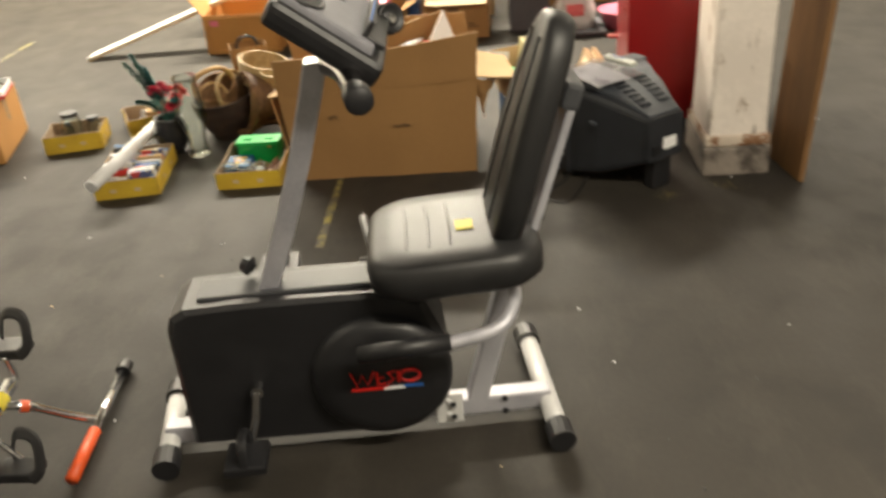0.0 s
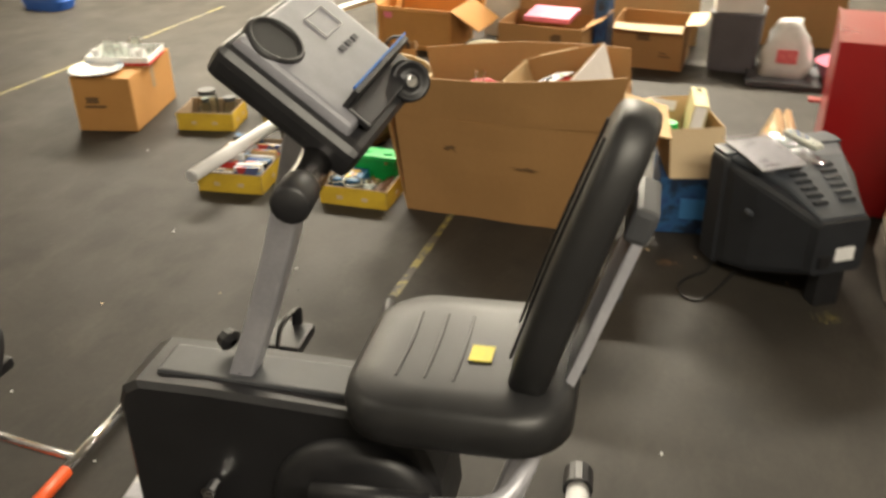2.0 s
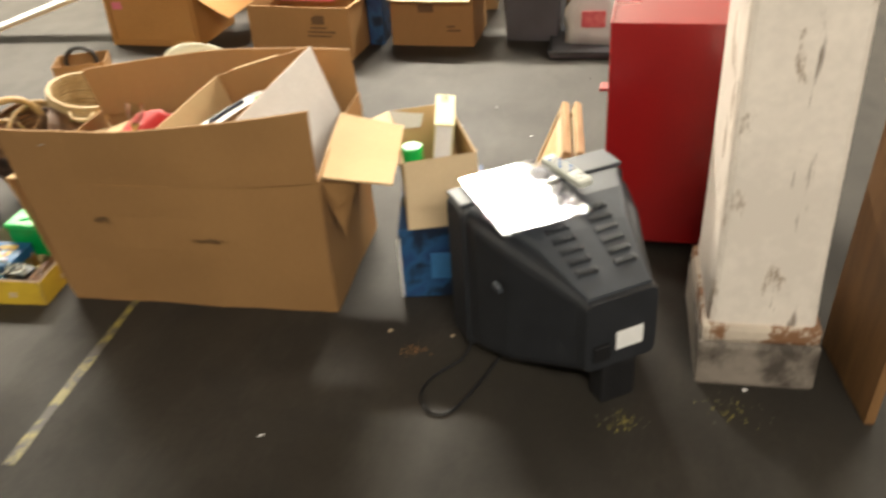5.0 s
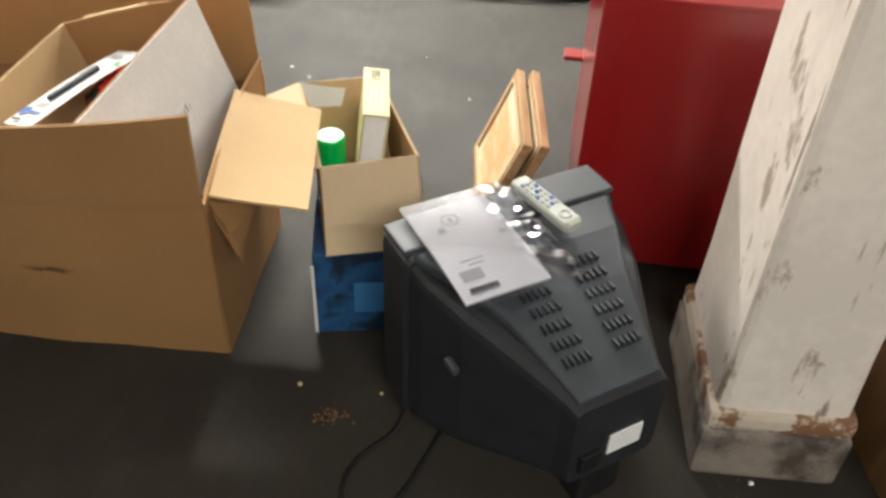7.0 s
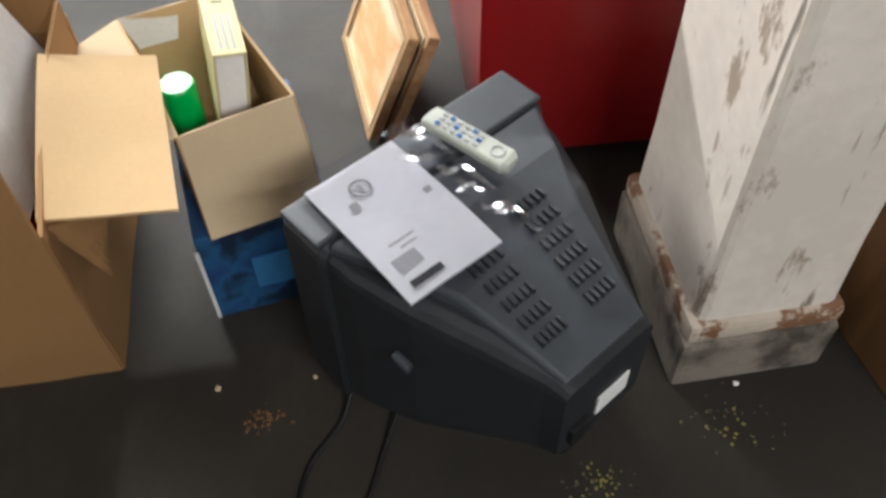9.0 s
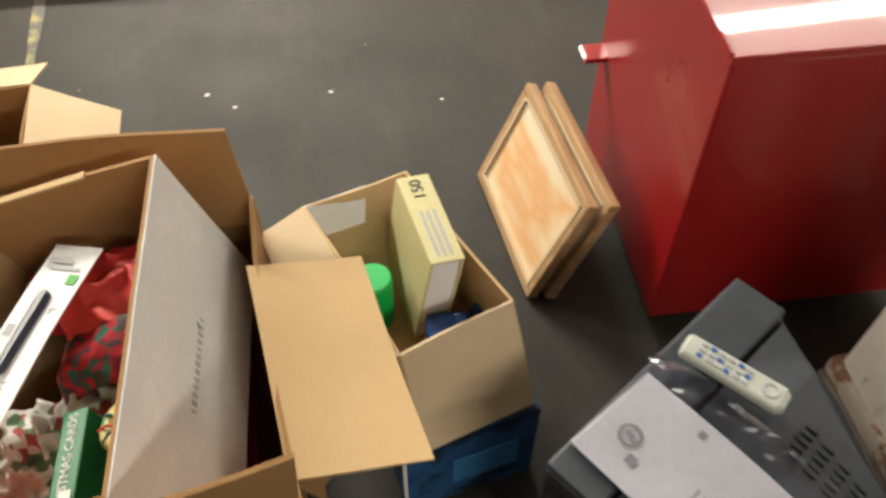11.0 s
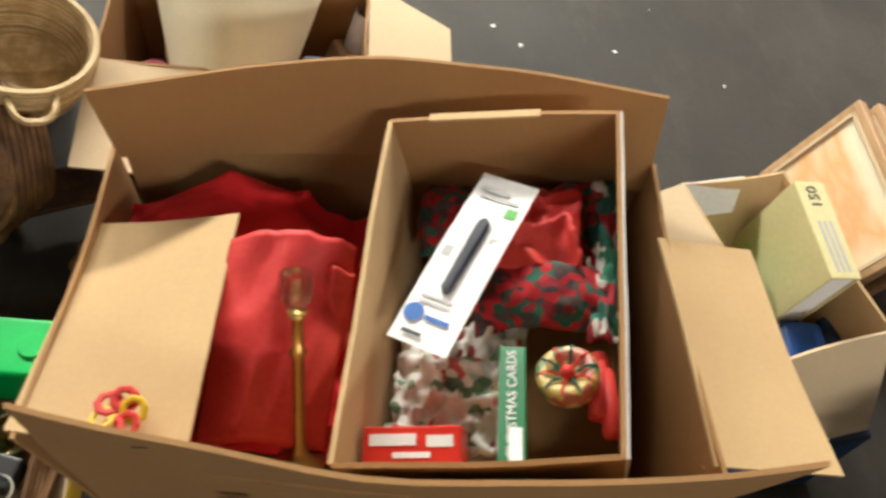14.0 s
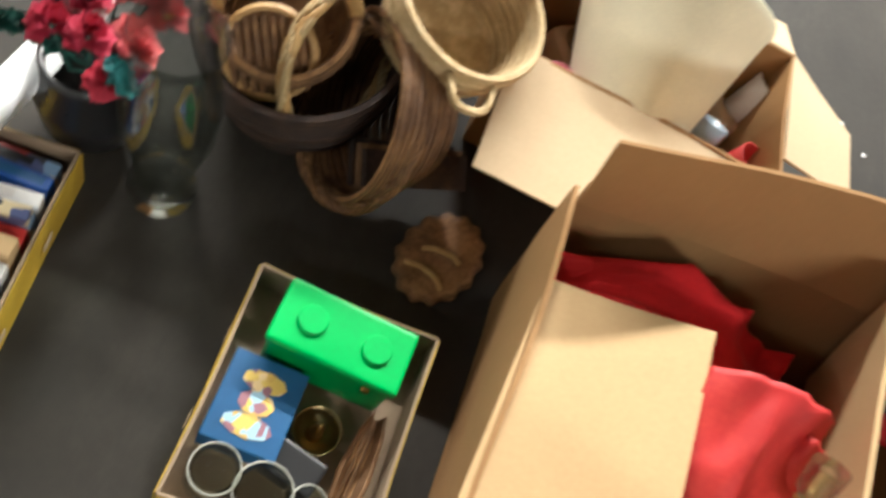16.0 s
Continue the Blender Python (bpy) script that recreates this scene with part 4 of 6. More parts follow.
part("glass_cup", lathe([(0.008, 0.212), (0.018, 0.226), (0.02, 0.26), (0.0185, 0.26), (0.0165, 0.228), (0.007, 0.215)], 16), M["glass"], cs, "clear glass cup", True)
bow_ = thing("gift_bow", pose(0.06, -0.008, 0.41, 0, -12, 15) @ Matrix.Scale(0.9, 4), "small red and yellow paper bow on a box flap", "gift bow")
for k in range(6):
    a = k * math.pi / 3
    part("loop", tube([(0.02 * math.cos(a) + 0.014 * math.cos(a + t), 0.02 * math.sin(a) + 0.014 * math.sin(a + t), 0.008 + 0.004 * math.sin(t)) for t in [q * math.pi / 4 for q in range(8)]], 0.005, 6, True, 0.5), M["red_satin"] if k % 3 else M["yellow"], bow_)
drape("silver_foil", lambda u, v: (0.27 + 0.035 * u, 0.19 + 0.07 * v, 0.385 + folds(u * 0.1 + 5, v * 0.2, 22, 0.012)), 12, 16, M["foil"], "crumpled strip of silver foil", "foil", 0.001)
fb = thing("folded_blanket", pose(0.54, 0.205, 0.006), "dark folded blanket packed under the white-sided carton", "blanket")
for k in range(3):
    part("fold", rbox(0, 0, 0.032 + 0.06 * k, 0.27 - 0.01 * k, 0.38, 0.058, 0.02, 3), M["red_cloth"], fb)

# inner carton, tilted, white outside
im = Matrix.Translation((0.393, 0.012, 0.204)) @ Matrix.Rotation(radians(-18), 4, "Y") @ Matrix.Rotation(radians(-5.5), 4, "Z")
ib = thing("small_cardboard_box", im, "white-sided carton standing open and tilted inside the big box", "cardboard box")
w_, d_, h_, n_ = 0.302, 0.4, 0.28, -0.016
part("bottom", slab((0, n_, 0.003), (w_, 0, 0.003), (w_, d_, 0.003), (0, d_, 0.003), 0.005, 2, 2), M["kraft"], ib)
for a, b in (((0, n_), (w_, 0)), ((w_, d_), (0, d_)), ((0, d_), (0, n_))):
    a2, b2 = [(p[0], p[1] - (0.068 if p[1] < 0.1 else 0)) for p in (a, b)]
    part("side_panel", slab((*a, 0), (*b, 0), (*b2, h_), (*a2, h_), 0.006, 6, 6, lambda u, v: 0.003 * math.sin(math.pi * u) * v), M["kraft_light"] if a[1] == d_ and b[1] < 0 else M["kraft"], ib)
rp = part("side_panel", slab((w_, 0, 0), (w_, d_, 0), (w_ + 0.004, d_, h_), (w_ + 0.004, -0.068, h_), 0.005, 6, 6, None, 0.001), M["kraft"], ib)
part("white_facing", slab((w_ + 0.005, 0, 0), (w_ + 0.005, d_, 0), (w_ + 0.0085, d_, h_), (w_ + 0.0085, -0.068, h_), 0.002, 6, 6, None, 0.001), M["white_card"], rp, "white printed outer face")
for k in range(13):
    part("printed_letter", rbox(w_ + 0.0085, 0.09 + 0.011 * k, 0.14, 0.0012, 0.006 if k % 4 else 0.003, 0.011, 0), M["ink_grey"], rp)
part("rim_tape", rbox(0.13, d_, h_ + 0.002, 0.15, 0.012, 0.004, 0.001), M["kraft_light"], ib)


def inside_carton(x, y, z, rx=0, ry=0, rz=0):
    return im @ pose(1.157 * x, 1.11 * y, z - 0.03, rx, ry, rz) @ Matrix.Scale(1.1, 4)


drape("plaid_stocking", lambda u, v: (0.1 + 0.15 * u, 0.13 + 0.1 * v, 0.17 + 0.03 * math.sin(math.pi * u) + 0.03 * math.sin(math.pi * v) + folds(u * 0.2 + 7, v * 0.15, 14, 0.012)), 26, 20, M["plaid"], "folded red and green plaid cloth in the white-sided carton", "cloth", 0.006, im @ Matrix.Translation((0, 0, -0.04)) @ Matrix.Diagonal((1.157, 1.11, 1, 1)))
drape("plaid_throw", lambda u, v: (0.02 + 0.24 * u, 0.255 + 0.11 * v, 0.155 + 0.035 * math.sin(math.pi * v) + folds(u * 0.3 + 3, v * 0.15, 12, 0.02)), 30, 18, M["plaid"], "rumpled red plaid cloth in the white-sided carton", "cloth", 0.006, im @ Matrix.Translation((0, 0, -0.04)) @ Matrix.Diagonal((1.157, 1.11, 1, 1)))
drape("red_napkin", lambda u, v: (0.115 + 0.105 * u, 0.2 + 0.11 * v, 0.225 + 0.022 * math.sin(math.pi * v) + creases(v * 0.3 + 9, u * 0.3, 0.03)), 30, 30, M["red_satin"], "bright red folded cloth in the white-sided carton", "cloth", 0.004, im @ Matrix.Translation((0, 0, -0.04)) @ Matrix.Diagonal((1.157, 1.11, 1, 1)))
drape("holly_cloth", lambda u, v: (0.012 + 0.145 * u, -0.012 + 0.16 * v, 0.16 + 0.03 * math.sin(math.pi * u) * math.sin(math.pi * v) + folds(u * 0.2 + 12, v * 0.2, 20, 0.034)), 44, 40, M["print_cloth"], "crumpled white cloth with a small holly print", "cloth", 0.004, im @ Matrix.Translation((0, 0, -0.04)) @ Matrix.Diagonal((1.157, 1.11, 1, 1)))
drape("green_garland", lambda u, v: (0.225 + 0.04 * u, 0.12 + 0.22 * v, 0.18 + 0.02 * math.sin(math.pi * u) + folds(u * 0.1 + 15, v * 0.3, 26, 0.02)), 12, 30, patched("knitted_green_white", [(0.03, 0.16, 0.1), (0.3, 0.02, 0.03), (0.5, 0.48, 0.45), (0.02, 0.1, 0.08)], 45, 0.95), "knitted green and white strip along the carton side", "cloth", 0.006, im @ Matrix.Translation((0, 0, -0.04)) @ Matrix.Diagonal((1.157, 1.11, 1, 1)))

pk = thing("blister_pack", Matrix.Translation((0.45, 0.21, 0.458)) @ Euler((radians(6), radians(-14), radians(-28))).to_matrix().to_4x4() @ Matrix.Scale(1.1, 4), "white blister card with a dark pen-shaped gadget", "blister pack")
part("card", slab((-0.037, -0.125, 0), (0.037, -0.125, 0), (0.037, 0.125, 0), (-0.037, 0.125, 0), 0.0015, 4, 8, lambda u, v: 0.004 * math.sin(math.pi * v), 0.001), M["paper"], pk, "white printed card")
part("gadget", loft([[(px, y, pz + 0.008) for px, pz in rrect(w, 0.01, 0.004, 3)] for y, w in ((-0.055, 0.006), (-0.05, 0.014), (0.04, 0.017), (0.05, 0.015), (0.054, 0.006))]), mat("navy_plastic", (0.015, 0.018, 0.035), 0.3, bump=0), pk, "dark navy gadget")
part("logo_dot", lathe([(0, 0.0), (0.012, 0.0)], 20, Matrix.Translation((-0.022, -0.088, 0.0042))), M["ink_blue"], pk)
part("print_patch", rbox(0.022, 0.075, 0.0046, 0.014, 0.014, 0.0006, 0), M["ink_green"], pk)
for x, y, w, h, mk in ((0.008, -0.09, 0.03, 0.006, "ink_blue"), (-0.005, -0.072, 0.04, 0.003, "ink_grey"), (-0.005, -0.064, 0.04, 0.003, "ink_grey"), (-0.012, -0.113, 0.024, 0.005, "ink"), (0.0, 0.09, 0.05, 0.003, "ink_grey"), (-0.01, 0.1, 0.035, 0.006, "ink_grey"), (0.022, 0.03, 0.014, 0.01, "ink_grey"), (-0.025, 0.0, 0.012, 0.016, "ink_grey")):
    part("print_bar", rbox(x, y, 0.0046, w, h, 0.0006, 0), M[mk], pk)

cc = thing("card_box", inside_carton(0.15, 0.025, 0.168, -4, 4, 3), "narrow green box of greeting cards, lettered on its spine", "card box")
part("case", rbox(0, 0, 0.02, 0.03, 0.14, 0.05, 0.002), M["green_dark"], cc)
text("CHRISTMAS CARDS", 0.0148, M["paper"], cc, pose(0, 0, 0.0455, 0, 0, 90))
# Glint on the clear wrapper, painted as a white patch.
part("wrap_glint", rbox(0.004, -0.05, 0.046, 0.014, 0.04, 0.001, 0.0004), M["paper"], cc, "white patch painted as a glint on clear wrap")
orn = thing("ornament", inside_carton(0.208, 0.068, 0.17, -8, 0, 10), "round gold and green holiday ornament with a red berry", "ornament")
part("shell", lathe([(0, 0.018), (0.012, 0.022), (0.02, 0.03), (0.03, 0.034), (0.036, 0.026), (0.034, 0.008), (0.02, -0.01), (0, -0.014)], 28), patched("gilt_green", [(0.5, 0.38, 0.12), (0.08, 0.2, 0.08), (0.6, 0.5, 0.2), (0.35, 0.1, 0.06)], 75, 0.4), orn, "", True)
part("berry", lathe([(0, 0.038), (0.006, 0.035), (0.009, 0.028), (0.006, 0.021), (0, 0.02)], 12), M["red_satin"], orn, "", True)
for k in range(10):
    a = k * math.pi / 5
    part("rib", tube([(0.01 * math.cos(a), 0.01 * math.sin(a), 0.026), (0.022 * math.cos(a), 0.022 * math.sin(a), 0.036), (0.033 * math.cos(a), 0.033 * math.sin(a), 0.032)], 0.0018, 5), M["red_satin"] if k % 2 else M["leaf"], orn)
rbx = thing("gift_box", inside_carton(0.058, -0.022, 0.2, 14, 0, 3), "small red carton with white lettering bars", "box")
part("case", rbox(0, 0, 0.015, 0.105, 0.04, 0.05, 0.002), mat("bright_red_card", (0.68, 0.03, 0.015), 0.4, scale=5), rbx)
for x, y, w, h in ((-0.02, 0.006, 0.05, 0.012), (0.03, 0.004, 0.028, 0.012), (0.0, -0.01, 0.04, 0.006)):
    part("print_bar", rbox(x, y, 0.0405, w, h, 0.0008, 0), M["paper"], rbx)
part("side_label", rbox(0.03, -0.0205, 0.015, 0.03, 0.0008, 0.03, 0), M["ink_blue"], rbx)
for k, (x, y, c_) in enumerate(((0.24, 0.05, "red_satin"), (0.25, 0.03, "red_satin"), (0.14, 0.02, "wicker_pale"))):
    o = thing("wrapped_roll", inside_carton(x, y + 0.02, 0.165, 84, 0, 8 * k), "short rolled ribbon in the carton", "ribbon")
    part("roll", lathe([(0, -0.04), (0.011, -0.04), (0.012, 0.04), (0, 0.04)], 12), M[c_], o, "", True)

# small carton with a book, on a blue box
bb = thing("game_box", pose(0.905, 0.075, 0, 0, 0, 9) @ Matrix.Scale(1.1, 4), "dark blue printed box with a worn white edge", "box")
part("case", rbox(0.1, 0.15, 0.097, 0.2, 0.3, 0.19, 0.004), M["blue_dark"], bb)
part("worn_edge", rbox(-0.001, -0.001, 0.086, 0.006, 0.006, 0.16, 0.002), M["white_card"], bb)
part("print_patch", rbox(0.12, -0.0015, 0.09, 0.1, 0.003, 0.07, 0.001), mat("light_blue_print", (0.05, 0.2, 0.45), 0.45), bb)


def book_carton():
    c = thing("cardboard_box", pose(0, 0, 0), "small pale cardboard box with a tall cream book in it", "cardboard box")
    lo = [V(p) for p in ((0.935, 0.072, 0.214), (1.113, 0.122, 0.214), (1.01, 0.42, 0.214), (0.855, 0.385, 0.214))]
    hi = [V(p) for p in ((0.918, 0.15, 0.362), (1.089, 0.209, 0.366), (0.98, 0.478, 0.38), (0.81, 0.445, 0.366))]
    part("bottom", slab(*[p + V((0, 0, 0.003)) for p in lo], 0.005, 2, 2), M["kraft_light"], c)
    for k in range(4):
        j = (k + 1) % 4
        part("side_panel", slab(lo[k], lo[j], hi[j], hi[k], 0.005, 6, 6, lambda u, v: -0.004 * math.sin(math.pi * u) * v, 0.002, k), M["kraft_pale"] if k == 0 else M["kraft_light"], c)
    part("flap", slab(hi[3], hi[3] + (hi[2] - hi[3]) * 0.6, hi[3] + (hi[2] - hi[3]) * 0.55 + V((0.0, -0.035, -0.045)), hi[3] + V((0.03, -0.03, -0.04)), 0.004, 5, 4), M["white_card"], c, "torn white-faced flap")
    part("flap", slab(hi[0], hi[3], hi[3] + V((-0.075, -0.02, -0.03)), hi[0] + V((-0.1, 0.0, -0.035)), 0.004, 6, 5), M["kraft_pale"], c, "pale flap bent down")
    part("tape", slab(hi[1] + V((-0.02, -0.006, 0)), hi[1] + V((0.003, -0.005, 0.0)), lo[1].lerp(hi[1], 0.45) + V((0.003, -0.004, 0)), lo[1].lerp(hi[1], 0.45) + V((-0.03, -0.012, 0)), 0.0015, 3, 4), M["tape"], c, "strip of packing tape")
    return c


book_carton()
bk = thing("book", Matrix.Translation((0.98, 0.345, 0.32)) @ Euler((radians(0), radians(7), radians(9))).to_matrix().to_4x4() @ pose(0, 0, 0, 4, 0, 0), "thick cream book standing in the pale cardboard box", "book")
part("cover", rbox(-0.024, 0, 0.0, 0.004, 0.165, 0.2, 0.0015), M["book"], bk)
part("cover", rbox(0.024, 0, 0.0, 0.004, 0.165, 0.2, 0.0015), M["book"], bk)
part("spine", rbox(0, 0, 0.1, 0.052, 0.166, 0.005, 0.002), M["book"], bk)
part("page_block", rbox(0, 0.0, -0.002, 0.043, 0.158, 0.196, 0.001), M["paper"], bk)
text("150", 0.026, M["ink"], bk, pose(0.0, 0.055, 0.1028, 0, 0, 90))
for k in range(3):
    part("print_bar", rbox(-0.01 + 0.01 * k, -0.03, 0.1028, 0.005, 0.085, 0.0006, 0), M["ink_grey"], bk)
part("green_tin", lathe([(0, 0.0), (0.03, 0.0), (0.03, 0.1), (0.027, 0.104), (0, 0.104)], 20), M["green"], tagged(thing("tin", pose(0.9, 0.32, 0.22), "small green tin in the pale cardboard box", "tin")))
gp = thing("folded_fabric", pose(1.035, 0.21, 0.22), "dark and blue folded cloth in the pale cardboard box", "cloth")
part("fold", rbox(-0.03, 0, 0.035, 0.07, 0.11, 0.06, 0.015, 3), M["blue_thing"], gp, "blue fold")
part("fold", rbox(0.035, 0.02, 0.03, 0.05, 0.11, 0.05, 0.015, 3), M["blue_dark"], gp)


# ---- television ----
def television():
    u, bvec = V((0.836, 0.548, 0)), V((0.548, -0.836, 0))
    m = Matrix(((u.x, -bvec.x, 0, 1.232), (u.y, -bvec.y, 0, 0.052), (0, 0, 1, 0), (0, 0, 0, 1))) @ Matrix.Scale(1.07, 4)
    t = thing("television", m, "dark grey tube television, back outwards, with papers on top", "television")
    def ring(y, w, z0, z1, r=0.02, dx=0.0):
        return [(px + dx, -y, (z0 + z1) / 2 + pz) for px, pz in rrect(w, z1 - z0, r, 3)]
    part("bezel", loft([ring(0.0, 0.375, 0.025, 0.368), ring(0.008, 0.385, 0.02, 0.373), ring(0.078, 0.385, 0.02, 0.373), ring(0.084, 0.375, 0.025, 0.366)]), M["tv"], t, "charcoal front frame")
    part("screen", slab((-0.15, 0.002, 0.075), (0.15, 0.002, 0.075), (0.15, 0.002, 0.33), (-0.15, 0.002, 0.33), 0.004, 8, 8, lambda a, b: 0.012 * math.sin(math.pi * a) * math.sin(math.pi * b)), mat("dark_screen", (0.015, 0.018, 0.018), 0.08, bump=0), t, "", True)
    part("back_shell", loft([ring(0.08, 0.37, 0.03, 0.362), ring(0.12, 0.36, 0.035, 0.355), ring(0.2, 0.31, 0.05, 0.342, 0.025), ring(0.29, 0.225, 0.085, 0.315, 0.025), ring(0.355, 0.17, 0.115, 0.295, 0.02), ring(0.383, 0.158, 0.128, 0.286, 0.015)]), M["tv"], t, "tapering charcoal back shell")
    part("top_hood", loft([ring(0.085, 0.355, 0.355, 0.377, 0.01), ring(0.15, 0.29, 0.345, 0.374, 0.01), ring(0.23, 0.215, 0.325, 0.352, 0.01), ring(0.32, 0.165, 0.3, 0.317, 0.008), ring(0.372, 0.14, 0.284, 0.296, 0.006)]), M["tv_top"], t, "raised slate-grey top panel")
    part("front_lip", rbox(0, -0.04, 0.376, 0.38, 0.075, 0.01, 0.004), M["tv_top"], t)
    vent_ = mat("vent_plastic", (0.026, 0.03, 0.037), 0.6, bump=0.1)
    for r_, y in enumerate((0.19, 0.216, 0.242, 0.268, 0.294, 0.32)):
        zz = 0.3665 - (y - 0.185) * 0.36
        for s in (-1, 1):
            for q in range(5):
                x = s * (0.028 + 0.011 * q) * (1 - (y - 0.2) * 1.2)
                part("vent_slot", rbox(x, -y, zz, 0.005, 0.016, 0.0108, 0.001), vent_, t)
    part("rating_label", rbox(0.018, -0.3845, 0.185, 0.06, 0.003, 0.042, 0.001), M["paper"], t, "white rating label")
    part("antenna_block", rbox(-0.045, -0.386, 0.17, 0.035, 0.012, 0.036, 0.003), M["black"], t)
    part("clip", rbox(-0.172, -0.2, 0.25, 0.012, 0.03, 0.014, 0.004), M["tv_top"], t)
    for s in (-1, 1):
        part("foot", rbox(0.13 * s, -0.045, 0.012, 0.05, 0.06, 0.024, 0.004), M["black"], t)
    part("rear_foot", rbox(0.02, -0.33, 0.056, 0.08, 0.05, 0.112, 0.008), M["black"], t)
    return t


television()
wire = curve_points([(1.12, -0.1, 0.03), (1.095, -0.16, 0.006), (1.04, -0.225, 0.005), (1.02, -0.29, 0.005), (1.045, -0.34, 0.005), (1.09, -0.345, 0.005), (1.125, -0.29, 0.005), (1.155, -0.22, 0.005), (1.19, -0.15, 0.02)], 8)
tagged(part("power_cord", tube(wire, 0.0035, 8), M["black"], None, "", True), "thin black cord looped on the floor by the television", "cord")
pm_ = thing("manual", Matrix.Translation((1.217, -0.105, 0.414)) @ Euler((radians(2), radians(1), radians(-60))).to_matrix().to_4x4() @ Matrix.Scale(1.05, 4), "white instruction booklet in a clear plastic bag on the television", "booklet")
part("booklet", slab((-0.108, -0.068, 0), (0.108, -0.068, 0), (0.108, 0.068, 0), (-0.108, 0.068, 0), 0.004, 6, 6, lambda a, b: 0.004 * math.sin(math.pi * a)), M["paper"], pm_, "white booklet cover")
part("plastic_bag", slab((-0.12, -0.074, 0.004), (0.125, -0.074, 0.004), (0.13, 0.115, 0.006), (-0.12, 0.11, 0.004), 0.0012, 22, 18, lambda a, b: 0.004 + 0.012 * noise.noise(V((a * 9, b * 9, 2))) * max(0, b - 0.68) * 3, 0.0, 2), M["plastic_film"], pm_, "crinkled clear bag")
part("emblem", lathe([(0.011, 0.0), (0.013, 0.001), (0.015, 0.0)], 24, Matrix.Translation((-0.066, -0.012, 0.0053))), M["ink_grey"], pm_)
part("emblem_bar", rbox(-0.066, -0.012, 0.0055, 0.012, 0.006, 0.0006, 0), M["ink_grey"], pm_)
for x, y, w, h, mk in ((-0.045, -0.035, 0.012, 0.012, "ink_grey"), (-0.01, 0.05, 0.01, 0.01, "ink_grey"), (0.09, -0.03, 0.01, 0.045, "ink"), (0.06, -0.035, 0.022, 0.034, "ink_grey"), (0.03, 0.0, 0.003, 0.08, "ink_grey"), (0.04, 0.0, 0.003, 0.06, "ink_grey")):
    part("print_bar", rbox(x, y, 0.0062, w, h, 0.0006, 0), M[mk], pm_)
rm = thing("remote_control", Matrix.Translation((1.325, 0.002, 0.42)) @ Euler((radians(2), radians(2), radians(-48))).to_matrix().to_4x4() @ Matrix.Scale(1.05, 4), "light grey television remote control lying on the bag", "remote control")
part("case", loft([[(x, py, pz + 0.009) for py, pz in rrect(w, h, 0.006, 3)] for x, w, h in ((-0.068, 0.028, 0.012), (-0.064, 0.034, 0.018), (0.06, 0.036, 0.018), (0.068, 0.026, 0.012))]), mat("pale_grey_plastic", (0.5, 0.52, 0.47), 0.5, bump=0.03), rm)
for i in range(6):
    for j in range(3):
        part("button", rbox(-0.045 + 0.012 * i, -0.009 + 0.009 * j, 0.019, 0.007, 0.005, 0.003, 0.001), M["ink_grey"] if (i + j) % 3 else M["ink_blue"], rm)
part("button_ring", lathe([(0.006, 0), (0.009, 0.002), (0.011, 0)], 16, Matrix.Translation((0.045, 0, 0.018))), M["ink_grey"], rm)

# ---- red cabinet, pictures, board ----
rc = thing("tool_cabinet", pose(1.408, 0.345, 0, 0, 0, -3), "glossy red steel tool cabinet on black casters", "cabinet")
part("body", rbox(0.25, 0.25, 0.34, 0.5, 0.5, 0.6, 0.006, 3), M["red"], rc)
part("top_lip", join(rbox(0.25, 0.003, 0.643, 0.5, 0.006, 0.012, 0.002), rbox(0.003, 0.255, 0.643, 0.006, 0.49, 0.012, 0.002)), M["red"], rc)
part("side_shelf", rbox(-0.022, 0.47, 0.29, 0.05, 0.05, 0.01, 0.003), M["red"], rc, "red fold-out side shelf")
part("side_handle", tube(curve_points([(0.42, -0.002, 0.33), (0.42, -0.03, 0.34), (0.45, -0.03, 0.42), (0.45, -0.002, 0.43)], 5), 0.006, 8), M["chrome"], rc, "", True)
for x, y in ((0.05, 0.05), (0.45, 0.05), (0.05, 0.46), (0.45, 0.46)):
    cs_ = part("caster", lathe([(0, -0.012), (0.022, -0.012), (0.026, -0.006), (0.026, 0.006), (0.022, 0.012), (0, 0.012)], 16, disc_m((x, y, 0.02), (1, 0, 0)) @ Matrix.Scale(0.76, 4)), M["black"], rc, "black rubber caster")
    part("fork", rbox(x, y, 0.034, 0.026, 0.026, 0.02, 0.004), M["chrome"], cs_)


def picture(m, w, h, label):
    p = thing("framed_picture", m, label, "picture", "pictures against the cabinet")
    f = 0.017
    for x, z, sx, sz in ((0, f / 2, w, f), (0, h - f / 2, w, f), (-w / 2 + f / 2, h / 2, f, h - 2 * f), (w / 2 - f / 2, h / 2, f, h - 2 * f)):
        part("frame_bar", rbox(x, 0, z, sx, 0.022, sz, 0.003), M["wood"], p)
    part("inner_trim", join(*[rbox(x, -0.008, z, sx, 0.008, sz, 0.001) for x, z, sx, sz in ((0, f + 0.004, w - 2 * f, 0.008), (0, h - f - 0.004, w - 2 * f, 0.008), (-w / 2 + f + 0.004, h / 2, 0.008, h - 2 * f), (w / 2 - f - 0.004, h / 2, 0.008, h - 2 * f))]), M["kraft_pale"], p, "pale inner edge")
    part("canvas", rbox(0, -0.002, h / 2, w - 2 * f, 0.006, h - 2 * f, 0), M["painting"], p, "soft orange sunset landscape")
    part("backing", rbox(0, 0.008, h / 2, w - 0.02, 0.004, h - 0.02, 0), M["wood_dark"], p)
    return p


